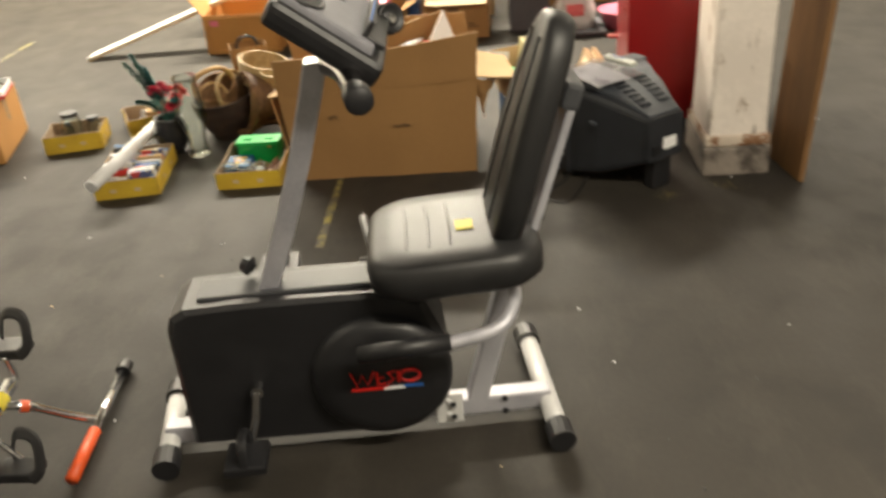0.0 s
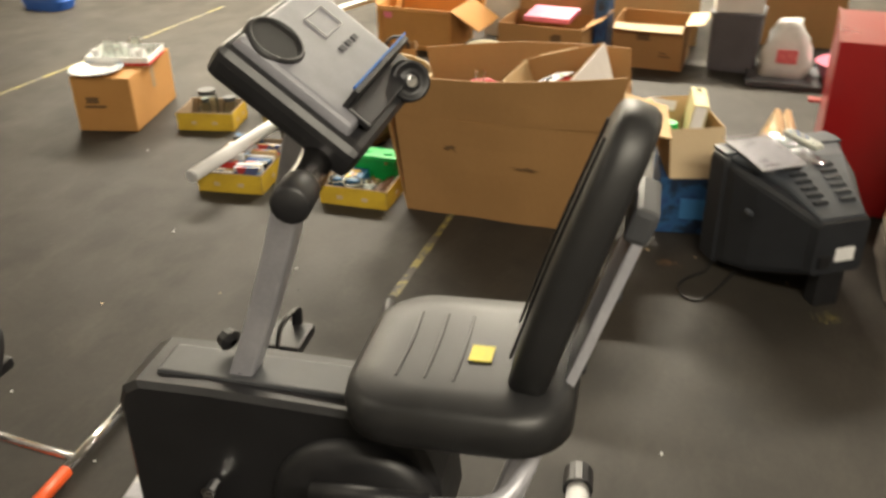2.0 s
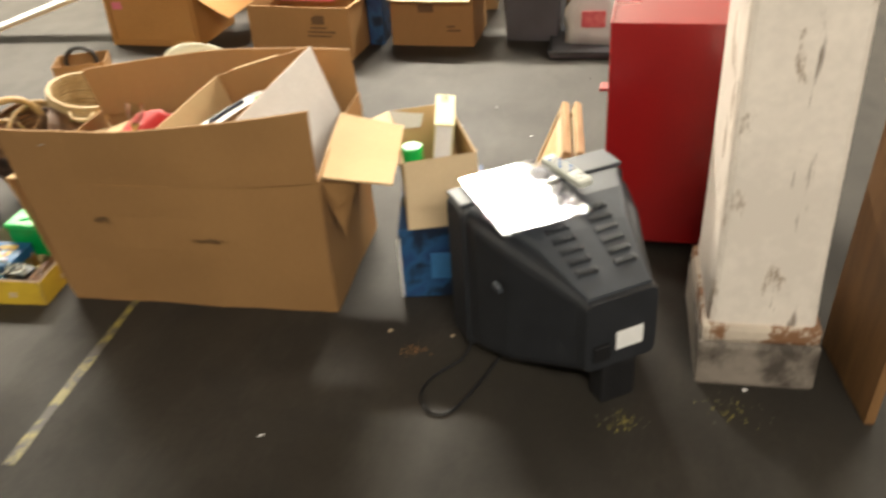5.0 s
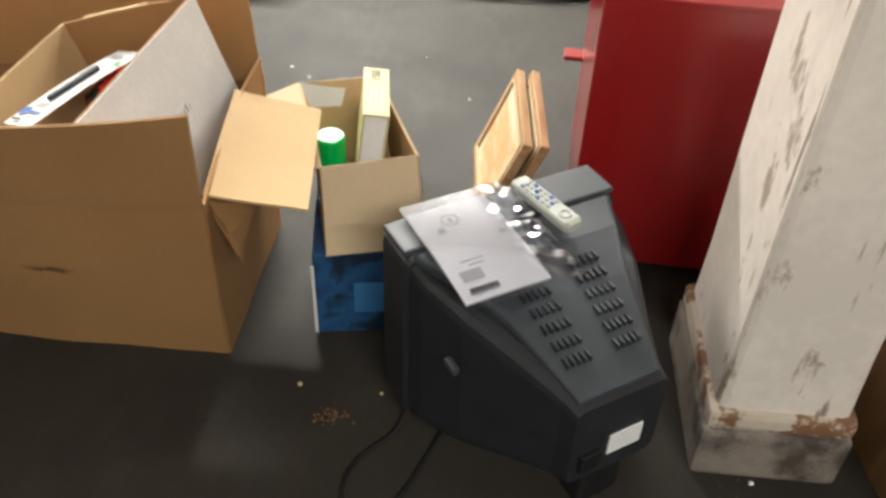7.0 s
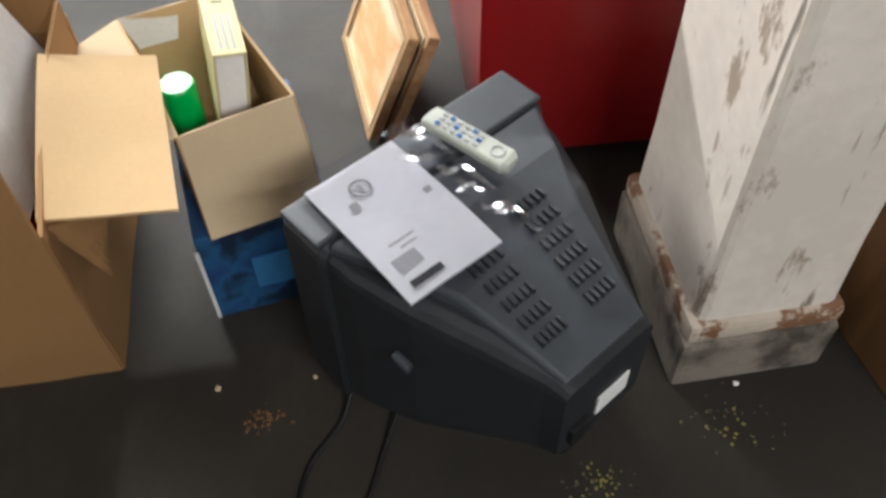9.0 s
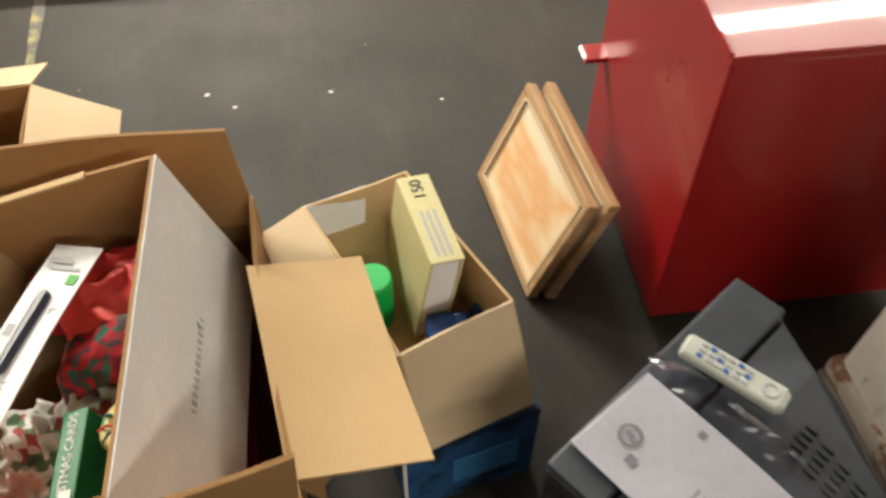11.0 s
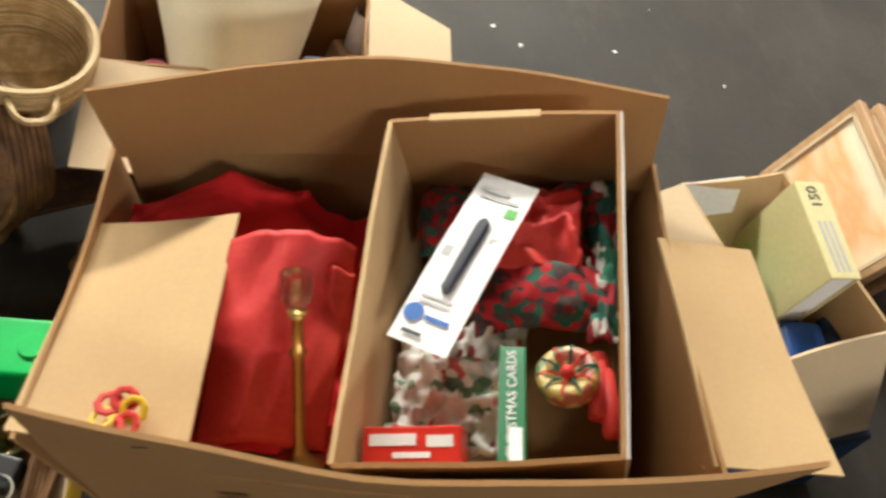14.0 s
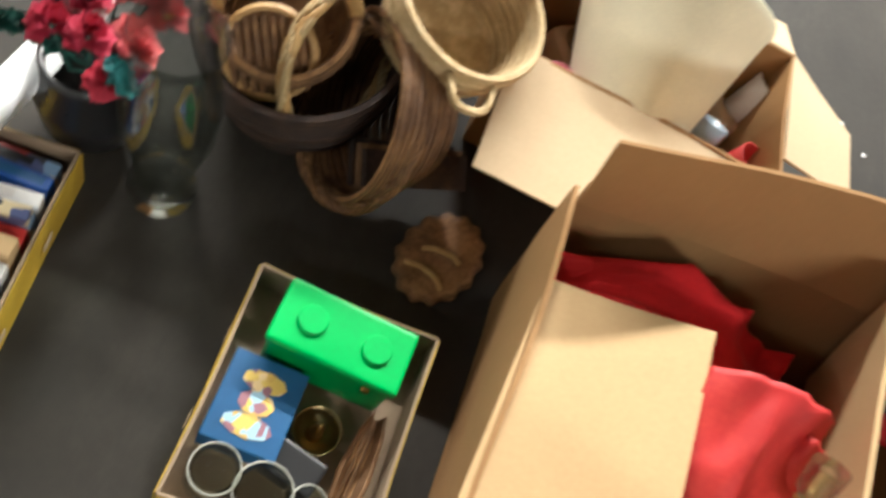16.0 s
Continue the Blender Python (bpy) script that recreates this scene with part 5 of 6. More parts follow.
for k in range(2):
    picture(Matrix.Translation((1.2 + 0.036 * k, 0.625 - 0.008 * k, 0.005)) @ Euler((0, 0, radians(-86))).to_matrix().to_4x4() @ pose(0, 0, 0, -22, 0, 0), 0.345, 0.258 + 0.004 * k, "small oak-framed sunset picture leaning on the red cabinet")
tagged(part("plywood_board", rbox(0, 0, 0.6, 0.022, 0.27, 1.2, 0.003), M["wood_dark"]), "tall brown board standing against the column", "board").matrix_world = pose(1.955, -0.145, 0, 0, 3.0, 8)

# ---- trays of small things ----
def tray(m, w, l, h, label):
    t = thing("fruit_tray", m, label, "tray", "yellow trays on the floor")
    part("bottom", slab((0, 0, 0.003), (w, 0, 0.003), (w, l, 0.003), (0, l, 0.003), 0.004, 2, 2), M["tray_inside"], t)
    for a, b in (((0, 0), (w, 0)), ((w, 0), (w, l)), ((w, l), (0, l)), ((0, l), (0, 0))):
        p = part("side_panel", slab((*a, 0), (*b, 0), (*b, h), (*a, h), 0.004, 6, 3, lambda u, v: -0.004 * math.sin(math.pi * u) * v, 0.0015), M["tray_inside"], t)
        n = (V((*b, 0)) - V((*a, 0))).cross(V((0, 0, 1))).normalized() * 0.0035
        part("printed_face", slab(V((*a, 0.001)) + n, V((*b, 0.001)) + n, V((*b, h - 0.003)) + n, V((*a, h - 0.003)) + n, 0.0015, 6, 3, lambda u, v: -0.004 * math.sin(math.pi * u) * v, 0.0015), M["yellow_card"], p, "yellow printed face")
        for q in (0.3, 0.68):
            c = V((*a, 0)).lerp(V((*b, 0)), q) + n * 1.6 + V((0, 0, h * 0.45))
            e = (V((*b, 0)) - V((*a, 0))).normalized()
            part("print_patch", slab(c - e * 0.012 - V((0, 0, 0.008)), c + e * 0.012 - V((0, 0, 0.008)), c + e * 0.012 + V((0, 0, 0.008)), c - e * 0.012 + V((0, 0, 0.008)), 0.0008, 1, 1, None, 0), M["kraft_pale"], p)
    return t


tm = pose(-0.338, -0.05, 0, 0, 0, 1.5)
tray(tm, 0.268, 0.33, 0.075, "yellow card fruit tray of knick-knacks")
gb = thing("brick_box", pose(-0.207, 0.216, 0.008, 0, 0, -1), "bright green plastic storage box shaped like a toy brick", "storage box")
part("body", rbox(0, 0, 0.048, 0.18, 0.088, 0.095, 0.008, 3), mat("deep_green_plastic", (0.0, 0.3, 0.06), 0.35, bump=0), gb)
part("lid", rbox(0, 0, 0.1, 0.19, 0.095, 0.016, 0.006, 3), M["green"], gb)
for x in (-0.047, 0.047):
    part("stud", lathe([(0, 0.0065), (0.0195, 0.0065), (0.0208, 0.0055), (0.021, 0)], 24, Matrix.Translation((x, 0, 0.107))), M["green"], gb)
part("latch", lathe([(0, 0.006), (0.006, 0.005), (0.007, 0)], 10, disc_m((0.055, -0.047, 0.085), (0, -1, 0))), M["brass"], gb)
bc = thing("card_game_box", pose(-0.275, 0.1, 0.007, 0, 0, 1), "small blue box with a picture of patchwork bears", "box")
part("case", rbox(0, 0, 0.028, 0.104, 0.125, 0.056, 0.002), M["blue"], bc)
for x, y, w, h in ((0.0, 0.03, 0.062, 0.03), (0.0, 0.0, 0.05, 0.034), (0.0, -0.032, 0.07, 0.032)):
    part("print_patch", lathe([(0, 0.0012), (0.5, 0.0012), (0.5, 0)], 9, pose(x, y, 0.0563) @ Matrix.Diagonal((w, h, 1, 1))), M["teddy"], bc)
bd = thing("candle_dish", pose(-0.185, 0.108, 0.007), "small brass dish with a gilt finial", "dish")
part("dish", lathe([(0, 0.002), (0.02, 0.002), (0.033, 0.02), (0.035, 0.03), (0.0325, 0.03), (0.03, 0.02), (0.018, 0.006), (0, 0.006)], 24), mat("dull_brass", (0.32, 0.27, 0.13), 0.3, metal=1, bump=0), bd, "", True)
part("finial", lathe([(0.012, 0.006), (0.006, 0.012), (0.011, 0.022), (0.005, 0.032), (0.008, 0.042), (0.003, 0.055), (0, 0.06)], 16), M["brass"], bd, "", True)
bt = thing("wooden_boat", pose(-0.118, 0.07, 0.008, 0, 0, -3), "small carved brown wooden boat-shaped dish", "dish")
part("hull", loft([[(0.02 * k * px, y, 0.022 + 0.02 * pz) for px, pz in ((-1, 1), (-1.05, 0.9), (-0.7, -0.6), (0, -1), (0.7, -0.6), (1.05, 0.9), (1, 1), (0.8, 0.85), (0.5, -0.3), (0, -0.6), (-0.5, -0.3), (-0.8, 0.85))] for y, k in ((-0.09, 0.45), (-0.06, 0.9), (0, 1.15), (0.06, 0.9), (0.09, 0.45))]), M["wicker_tan"], bt)
for k, (x, y, r) in enumerate(((-0.288, 0.0, 0.034), (-0.222, -0.004, 0.04), (-0.165, 0.005, 0.024))):
    j = thing("glass_jar", pose(x, y, 0.008), "small clear glass jar with a wire clip, in the tray", "jar", "jars in the tray")
    part("jar", lathe([(0, 0.003), (r * 0.9, 0.003), (r, 0.012), (r, 0.06), (r * 0.86, 0.072), (r * 0.9, 0.082), (r * 0.82, 0.082), (r * 0.78, 0.07), (r * 0.92, 0.058), (r * 0.92, 0.014), (0, 0.01)], 24), M["glass"], j, "", True)
    part("rim_wire", tube([(r * 0.95 * math.cos(a), r * 0.95 * math.sin(a), 0.074) for a in [q * math.pi / 10 for q in range(20)]], 0.0014, 6, True), M["glass_rim"], j)
pl = thing("photo_album", pose(-0.2, 0.03, 0.008, 0, 0, -12), "dark boxed gadget lying among the jars", "box")
part("case", rbox(0, 0.02, 0.02, 0.08, 0.05, 0.04, 0.005), M["black"], pl)

t1 = pose(-0.85, -0.09, 0, 0, 0, 7)
tray(t1, 0.264, 0.375, 0.08, "yellow card fruit tray packed with boxed tapes and games")
random.seed(4)
yy = 0.02
cols = ["mixed", "blue", "paper", "blue_dark", "red_satin", "mixed", "white_card", "blue_thing", "black", "mixed", "paper", "kraft_light"]
k = 0
while yy < 0.34:
    d = random.uniform(0.02, 0.032)
    for x0, w in ((0.075, 0.115), (0.197, 0.105)):
        c = thing("cased_tape", t1 @ pose(x0, yy + d / 2, 0.007, random.uniform(-6, 6), 0, random.uniform(-4, 4)), "boxed tape with a printed sleeve in the yellow tray", "tape", "tapes in the tray")
        hh = random.uniform(0.06, 0.1)
        part("case", rbox(0, 0, hh / 2, w, d * 0.92, hh, 0.002), M[cols[(k * 5 + int(x0 * 90)) % len(cols)]], c)
        part("label", rbox(random.uniform(-0.02, 0.02), 0, hh + 0.0004, w * 0.6, d * 0.5, 0.001, 0), M[cols[(k * 7 + 3) % len(cols)]], c)
    yy += d + 0.002
    k += 1
pt = thing("poster_tube", Matrix(), "white cardboard poster tube lying across the yellow tray", "tube")
part("tube", tube([(-0.8, -0.19, 0.112), (-0.725, 0.4, 0.135)], 0.026, 18), M["paper"], pt, "", True)
part("end_cap", tube([(-0.802, -0.2, 0.1115), (-0.8, -0.188, 0.112)], 0.024, 18), M["ink_grey"], pt)
part("end_cap", tube([(-0.7252, 0.399, 0.135), (-0.724, 0.405, 0.1352)], 0.024, 18), M["ink_grey"], pt)

tray(pose(-1.305, 0.455, 0, 0, 0, 12), 0.26, 0.2, 0.085, "small yellow card tray holding glass jars")
tray(pose(-0.95, 0.62, 0, 0, 0, 26), 0.22, 0.22, 0.085, "small yellow card tray of oddments")
for x, y, r, h in ((-1.2, 0.56, 0.05, 0.15), (-1.11, 0.6, 0.035, 0.11), (-1.25, 0.6, 0.03, 0.09)):
    j = thing("glass_jar", pose(x, y, 0.008), "clear glass jar with a dark lid in a yellow tray", "jar", "jars in the small tray")
    part("jar", lathe([(0, 0.003), (r, 0.004), (r, h * 0.75), (r * 0.75, h * 0.9), (r * 0.75, h), (r * 0.7, h), (r * 0.7, h * 0.88), (r * 0.94, h * 0.73), (r * 0.94, 0.01), (0, 0.01)], 22), M["glass"], j, "", True)
    part("lid", lathe([(0, h + 0.012), (r * 0.78, h + 0.012), (r * 0.8, h - 0.006)], 22), M["housing"], j)
for k, (x, y, z, c) in enumerate(((-0.86, 0.75, 0.06, "kraft_light"), (-0.8, 0.8, 0.055, "wicker_pale"), (-0.92, 0.8, 0.055, "kraft_pale"), (-0.83, 0.72, 0.05, "coral"), (-0.9, 0.7, 0.06, "paper"), (-0.87, 0.83, 0.07, "leaf"))):
    o = thing("paper_packet", pose(x, y, 0.008, 14, 8 * k, 30 * k), "small paper packet in a yellow tray", "packet")
    part("packet", rbox(0, 0, z / 2 + 0.02, 0.06, 0.05, z + 0.03, 0.008, 3), M[c], o)

# orange box with a plate and a lid of glassware
ob_ = thing("cardboard_box", pose(-1.742, 0.309, 0, 0, 0, 13), "closed orange-brown cardboard box with scuffed sides", "cardboard box")
part("body", rbox(0.14, 0.24, 0.126, 0.28, 0.48, 0.248, 0.006, 2), M["kraft_orange"], ob_)
part("top_flap", slab((0.0, 0.0, 0.253), (0.28, 0.0, 0.253), (0.28, 0.236, 0.256), (0.0, 0.236, 0.256), 0.004, 6, 4), M["kraft_orange"], ob_)
part("top_flap", slab((0.0, 0.243, 0.256), (0.28, 0.243, 0.256), (0.28, 0.48, 0.253), (0.0, 0.48, 0.253), 0.004, 6, 4), M["kraft_orange"], ob_)
part("tape", rbox(0.2812, 0.25, 0.19, 0.001, 0.03, 0.11, 0), M["tape"], ob_)
part("stencil", join(rbox(0.1, -0.001, 0.12, 0.1, 0.002, 0.012, 0), rbox(0.09, -0.001, 0.15, 0.06, 0.002, 0.03, 0)), M["ink_brown"], ob_)
pl_ = thing("plate", pose(-1.665, 0.41, 0.258, 0, 0, 0), "white china plate with a pale blue rim on the orange box", "plate")
part("plate", lathe([(0, 0.004), (0.07, 0.004), (0.09, 0.012), (0.12, 0.018), (0.12, 0.021), (0.09, 0.016), (0.07, 0.008), (0, 0.008)], 40), M["porcelain"], pl_, "", True)
part("rim_band", lathe([(0.098, 0.0175), (0.119, 0.0222)], 40), M["china_blue"], pl_, "pale blue rim", True)
ld = thing("box_lid", pose(-1.655, 0.61, 0.258, 2, 0, 14), "white box lid with red edges full of small glassware", "lid")
part("base", rbox(0, 0, 0.006, 0.3, 0.2, 0.01, 0.002), M["paper"], ld)
for x, y, sx, sy in ((0, -0.1, 0.3, 0.006), (0, 0.1, 0.3, 0.006), (-0.15, 0, 0.006, 0.2), (0.15, 0, 0.006, 0.2)):
    e = part("edge", rbox(x, y, 0.024, sx, sy, 0.04, 0.002), M["paper"], ld)
    part("red_band", rbox(x * 1.01, y * 1.015, 0.012, sx + 0.003, sy + 0.003, 0.012, 0.001), M["red_satin"], e)
random.seed(11)
for i in range(4):
    for j in range(3):
        r, h = random.uniform(0.02, 0.028), random.uniform(0.035, 0.075)
        gl = thing("drinking_glass", ld.matrix_world @ pose(-0.105 + 0.07 * i, -0.06 + 0.06 * j, 0.012), "small clear pressed glass in the white lid", "glass", "glasses in the lid")
        part("glass", lathe([(0, 0), (r * 0.7, 0), (r, h), (r * 0.92, h), (r * 0.62, 0.006), (0, 0.006)], 14), M["glass"] if (i + j) % 3 else M["porcelain"], gl, "", True)

# ---- vase, flowers, baskets ----
vs_ = thing("glass_vase", pose(-0.53, 0.355, 0), "tall clear glass hurricane vase standing on the floor", "vase")
part("vase", lathe([(0, 0.003), (0.048, 0.003), (0.05, 0.02), (0.04, 0.05), (0.045, 0.1), (0.062, 0.17), (0.066, 0.23), (0.055, 0.3), (0.05, 0.34), (0.058, 0.37), (0.055, 0.37), (0.047, 0.34), (0.052, 0.3), (0.063, 0.23), (0.059, 0.17), (0.042, 0.1), (0.037, 0.05), (0.044, 0.022), (0, 0.012)], 36), M["glass"], vs_, "", True)
fp = thing("flower_pot", pose(-0.66, 0.4, 0), "shiny black pot of silk flowers and dull green sprays", "flower pot")
part("pot", lathe([(0, 0.004), (0.045, 0.004), (0.07, 0.05), (0.078, 0.11), (0.062, 0.16), (0.066, 0.175), (0.058, 0.175), (0.055, 0.16), (0.068, 0.11), (0, 0.1)], 28), M["pot"], fp, "glossy black pot", True)
random.seed(21)


def petals(c, r, n, bm):
    for k in range(n):
        a, e = random.uniform(0, 6.28), random.uniform(-0.3, 1.4)
        d = V((math.cos(a) * math.cos(e), math.sin(a) * math.cos(e), math.sin(e)))
        side = d.cross(V((0.3, 0.2, 1))).normalized() * r * 0.55
        up = side.cross(d).normalized() * r * 0.2
        p = V(c)
        q = [bm.verts.new(v) for v in (p + d * r * 0.15, p + d * r * 0.6 + side + up, p + d * r * 1.05, p + d * r * 0.6 - side + up)]
        bm.faces.new(q)


for k in range(15):
    bm = bmesh.new()
    a = k * 2.4
    rad = 0.025 + 0.05 * (k % 4) / 3
    c = (0.03 + rad * math.cos(a), -0.01 + rad * math.sin(a), 0.24 + 0.1 * ((k * 7) % 5) / 5)
    petals(c, 0.03, 34, bm)
    part("flower", bm, (M["pink"], M["coral"], M["rose"], M["coral"], M["white_petal"])[k % 5], fp)
    part("stem", tube([(0, 0, 0.14), (c[0] * 0.6, c[1] * 0.6, 0.2), c], 0.002, 5), M["leaf"], fp)
for k in range(6):
    bm = bmesh.new()
    top = V((-0.14 + 0.03 * k, 0.03 * math.sin(k * 2), 0.45 - 0.025 * abs(k - 1)))
    if k > 3:
        top = V((0.09 * (k - 4.5) * 2, -0.08, 0.27))
    base = V((0, 0, 0.15))
    for q in range(26):
        t = 0.3 + 0.7 * q / 25
        petals(base.lerp(top, t) + V((0, 0, 0.03 * math.sin(3 * t))), 0.02 * (1.25 - 0.5 * t), 6, bm)
    part("spray", bm, M["teal"] if k % 2 else M["leaf"], fp, "spray of dull green leaves")
    part("stem", tube([base, base.lerp(top, 0.6) + V((0, 0, 0.02)), top], 0.002, 5), M["leaf"], fp)


def basket(m, r0, r1, h, material, label, handle=None, rows=9, base=True):
    """A round basket of stacked coils."""
    b = thing("basket", m, label, "basket", "baskets in a heap")
    for k in range(rows):
        t = k / (rows - 1)
        r = r0 + (r1 - r0) * math.sin(t * math.pi / 2)
        part("coil", tube([(r * math.cos(a), r * math.sin(a), 0.008 + t * h) for a in [q * 2 * math.pi / 36 for q in range(36)]], h / rows * 0.62, 6, True), material, b)
    if base:
        part("base", lathe([(0, 0.004), (r0, 0.004), (r0, 0.012), (0, 0.012)], 30), material, b)
    if handle == "ears":
        for s in (-1, 1):
            part("handle", tube(curve_points([(s * r1, -0.035, h), (s * (r1 + 0.035), -0.025, h - 0.005), (s * (r1 + 0.042), 0, h - 0.008), (s * (r1 + 0.035), 0.025, h - 0.005), (s * r1, 0.035, h)], 5), 0.006, 8), material, b, "", True)
    if handle == "hoop":
        part("handle", tube([(r1 * math.cos(a), 0.012 * math.sin(3 * a), h + r1 * 1.25 * math.sin(a)) for a in [q * math.pi / 20 for q in range(21)]], 0.011, 8), M["cane"], b, "bent cane handle", True)
    return b


basket(pose(-0.42, 0.61, 0.012, 6, -8, 20), 0.105, 0.15, 0.19, M["wicker_dark"], "large dark brown wicker basket on the floor", None, 14)
basket(pose(-0.45, 0.6, 0.15, 20, -16, 20), 0.06, 0.095, 0.1, M["wicker_tan"], "small tan wicker basket with a hoop handle, in the dark basket", "hoop", 8)
basket(disc_m((-0.225, 0.57, 0.155), (-0.74, -0.4, 0.2)), 0.085, 0.135, 0.11, M["wicker_brown"], "deep brown wicker basket tipped on its side", None, 11)
basket(Matrix.Translation((-0.265, 0.655, 0.225)) @ Matrix.Rotation(radians(14), 4, "Y") @ Matrix.Rotation(radians(3), 4, "X") @ Matrix.Rotation(radians(-68), 4, "Z"), 0.09, 0.112, 0.1, M["wicker_pale"], "pale coiled straw basket with two ear handles", "ears", 9)
wr = thing("cane_wreath", pose(-0.37, 0.56, 0.2, 66, 8, 62), "loop of twisted cane strands over the baskets", "wreath")
for k in range(5):
    part("strand", tube([((0.115 + 0.006 * math.sin(a * 3 + k)) * math.cos(a), (0.115 + 0.006 * math.cos(a * 4 + k)) * math.sin(a), 0.011 * math.sin(5 * a + k * 1.25)) for a in [q * 2 * math.pi / 48 for q in range(48)]], 0.006, 6, True), M["cane"] if k % 2 else M["wicker_pale"], wr, "", True)
wr2 = thing("cane_wreath", disc_m((-0.32, 0.515, 0.165), (-0.68, -0.48, 0.34)), "thick braided brown cane ring against the baskets", "wreath")
for k in range(4):
    part("strand", tube([((0.13 + 0.009 * math.sin(a * 4 + k * 1.6)) * math.cos(a), (0.13 + 0.009 * math.sin(a * 4 + k * 1.6)) * math.sin(a), 0.011 * math.cos(4 * a + k * 1.6)) for a in [q * 2 * math.pi / 48 for q in range(48)]], 0.0085, 6, True), M["wicker_tan"] if k % 2 else M["wicker_brown"], wr2, "", True)
ln = thing("woven_trivet", pose(-0.46, 0.5, 0.22, 60, -15, 25), "small flat woven cane trivet on the heap", "trivet")
for k in range(9):
    part("strip", tube(curve_points([(-0.05 + 0.012 * k, -0.055, 0), (-0.05 + 0.012 * k, 0, 0.006), (-0.05 + 0.012 * k, 0.055, 0)], 4), 0.005, 6), M["wicker_tan"], ln)
part("rim", tube([(0.062 * math.cos(a), 0.066 * math.sin(a), 0) for a in [q * math.pi / 12 for q in range(24)]], 0.006, 6, True), M["cane"], ln)
pm2 = thing("woven_placemats", pose(-0.225, 0.525, 0.085, 30, 14, 34), "dark and tan striped woven mats stacked against the baskets", "placemat")
for k in range(3):
    part("mat", slab((-0.09, -0.035, 0.018 * k), (0.09, -0.035, 0.018 * k), (0.09, 0.035 - 0.008 * k, 0.018 * k), (-0.09, 0.035 - 0.008 * k, 0.018 * k), 0.014, 10, 4, lambda u, v: 0.006 * math.sin(3 * u), 0.004, k), M["wicker_dark"] if k != 1 else M["wicker_tan"], pm2)
dk = thing("kraft_bag", pose(-0.36, 0.85, 0, 0, 0, 20), "brown paper bag with a dark ring in it, behind the baskets", "bag")
part("bag", loft([[(px * k, py * k, z) for px, py in rrect(0.17, 0.12, 0.01, 2)] for z, k in ((0.002, 1), (0.2, 0.97), (0.36, 1.02), (0.36, 0.98), (0.2, 0.93), (0.01, 0.96))]), M["kraft"], dk)
part("ring", tube([(0.05 * math.cos(a), 0.0, 0.35 + 0.05 * math.sin(a)) for a in [q * math.pi / 12 for q in range(24)]], 0.008, 8, True), M["pot"], dk)
cr = thing("carved_trivet", pose(-0.108, 0.447, 0.004, 3, 0, -20) @ Matrix.Diagonal((1.15, 1.1, 1, 1)), "small brown carved wooden trivet with a scalloped edge", "trivet")
part("plate", loft([[((0.056 + 0.003 * math.cos(a * 14)) * k * math.cos(a), (0.08 + 0.003 * math.cos(a * 14)) * k * math.sin(a), z) for a in [q * 2 * math.pi / 84 for q in range(84)]] for z, k in ((0.0, 0.96), (0.006, 1.0), (0.014, 0.97), (0.016, 0.8))]), M["wicker_tan"], cr)
part("grip", tube(curve_points([(-0.025, -0.01, 0.016), (-0.012, -0.005, 0.03), (0.012, 0.005, 0.03), (0.025, 0.01, 0.016)], 5), 0.004, 6), M["cane"], cr)
part("grip", tube(curve_points([(-0.03, -0.045, 0.016), (-0.01, -0.04, 0.028), (0.015, -0.038, 0.028), (0.03, -0.04, 0.016)], 5), 0.004, 6), M["cane"], cr)

# carton with the lampshade
lb = thing("cardboard_box", pose(0, 0, 0), "open pale cardboard box holding a cream lampshade", "cardboard box")
lo = [V(p) for p in ((-0.14, 0.69, 0), (0.3, 0.7, 0), (0.3, 0.97, 0), (-0.14, 0.96, 0))]
hi = [V(p) for p in ((-0.153, 0.685, 0.262), (0.312, 0.69, 0.255), (0.306, 0.972, 0.252), (-0.158, 0.965, 0.262))]
part("bottom", slab(*[p + V((0, 0, 0.003)) for p in lo], 0.005, 2, 2), M["kraft"], lb)
for k in range(4):
    j = (k + 1) % 4
    part("side_panel", slab(lo[k], lo[j], hi[j], hi[k], 0.005, 6, 6, lambda u, v: -0.004 * math.sin(math.pi * u) * v, 0.002, k), M["kraft"], lb)
part("flap", slab(hi[0], hi[1], V((0.33, 0.48, 0.222)), V((-0.147, 0.478, 0.226)), 0.005, 8, 5, lambda u, v: 0.004 * math.sin(2 * u), 0.002), M["kraft_pale"], lb, "pale flap bent out level")
part("flap", slab(hi[1] + V((0, 0.05, 0)), hi[2], V((0.468, 0.92, 0.2)), V((0.47, 0.76, 0.215)), 0.005, 6, 5), M["kraft_pale"], lb, "pale flap bent outwards")
part("flap", slab(hi[2], hi[3], V((-0.16, 1.1, 0.2)), V((0.31, 1.1, 0.2)), 0.005, 6, 5), M["kraft_pale"], lb)
part("pen_mark", rbox(-0.16, 0.82, 0.2, 0.006, 0.018, 0.05, 0.001), M["ink_blue"], lb)
ls = thing("lampshade", disc_m((0.065, 0.7, 0.15), (0.0, 0.86, 0.5)) @ Matrix.Scale(1.0, 4), "large cream cloth lampshade leaning narrow end down in a box", "lampshade")
part("shade", lathe([(0.09, 0.0), (0.092, 0.01), (0.155, 0.24), (0.162, 0.255), (0.158, 0.262), (0.15, 0.245), (0.089, 0.012), (0.087, 0.002)], 48), M["shade"], ls, "", True)
part("rim_wire", tube([(0.158 * math.cos(a), 0.158 * math.sin(a), 0.259) for a in [q * math.pi / 24 for q in range(48)]], 0.003, 6, True), M["shade"], ls)
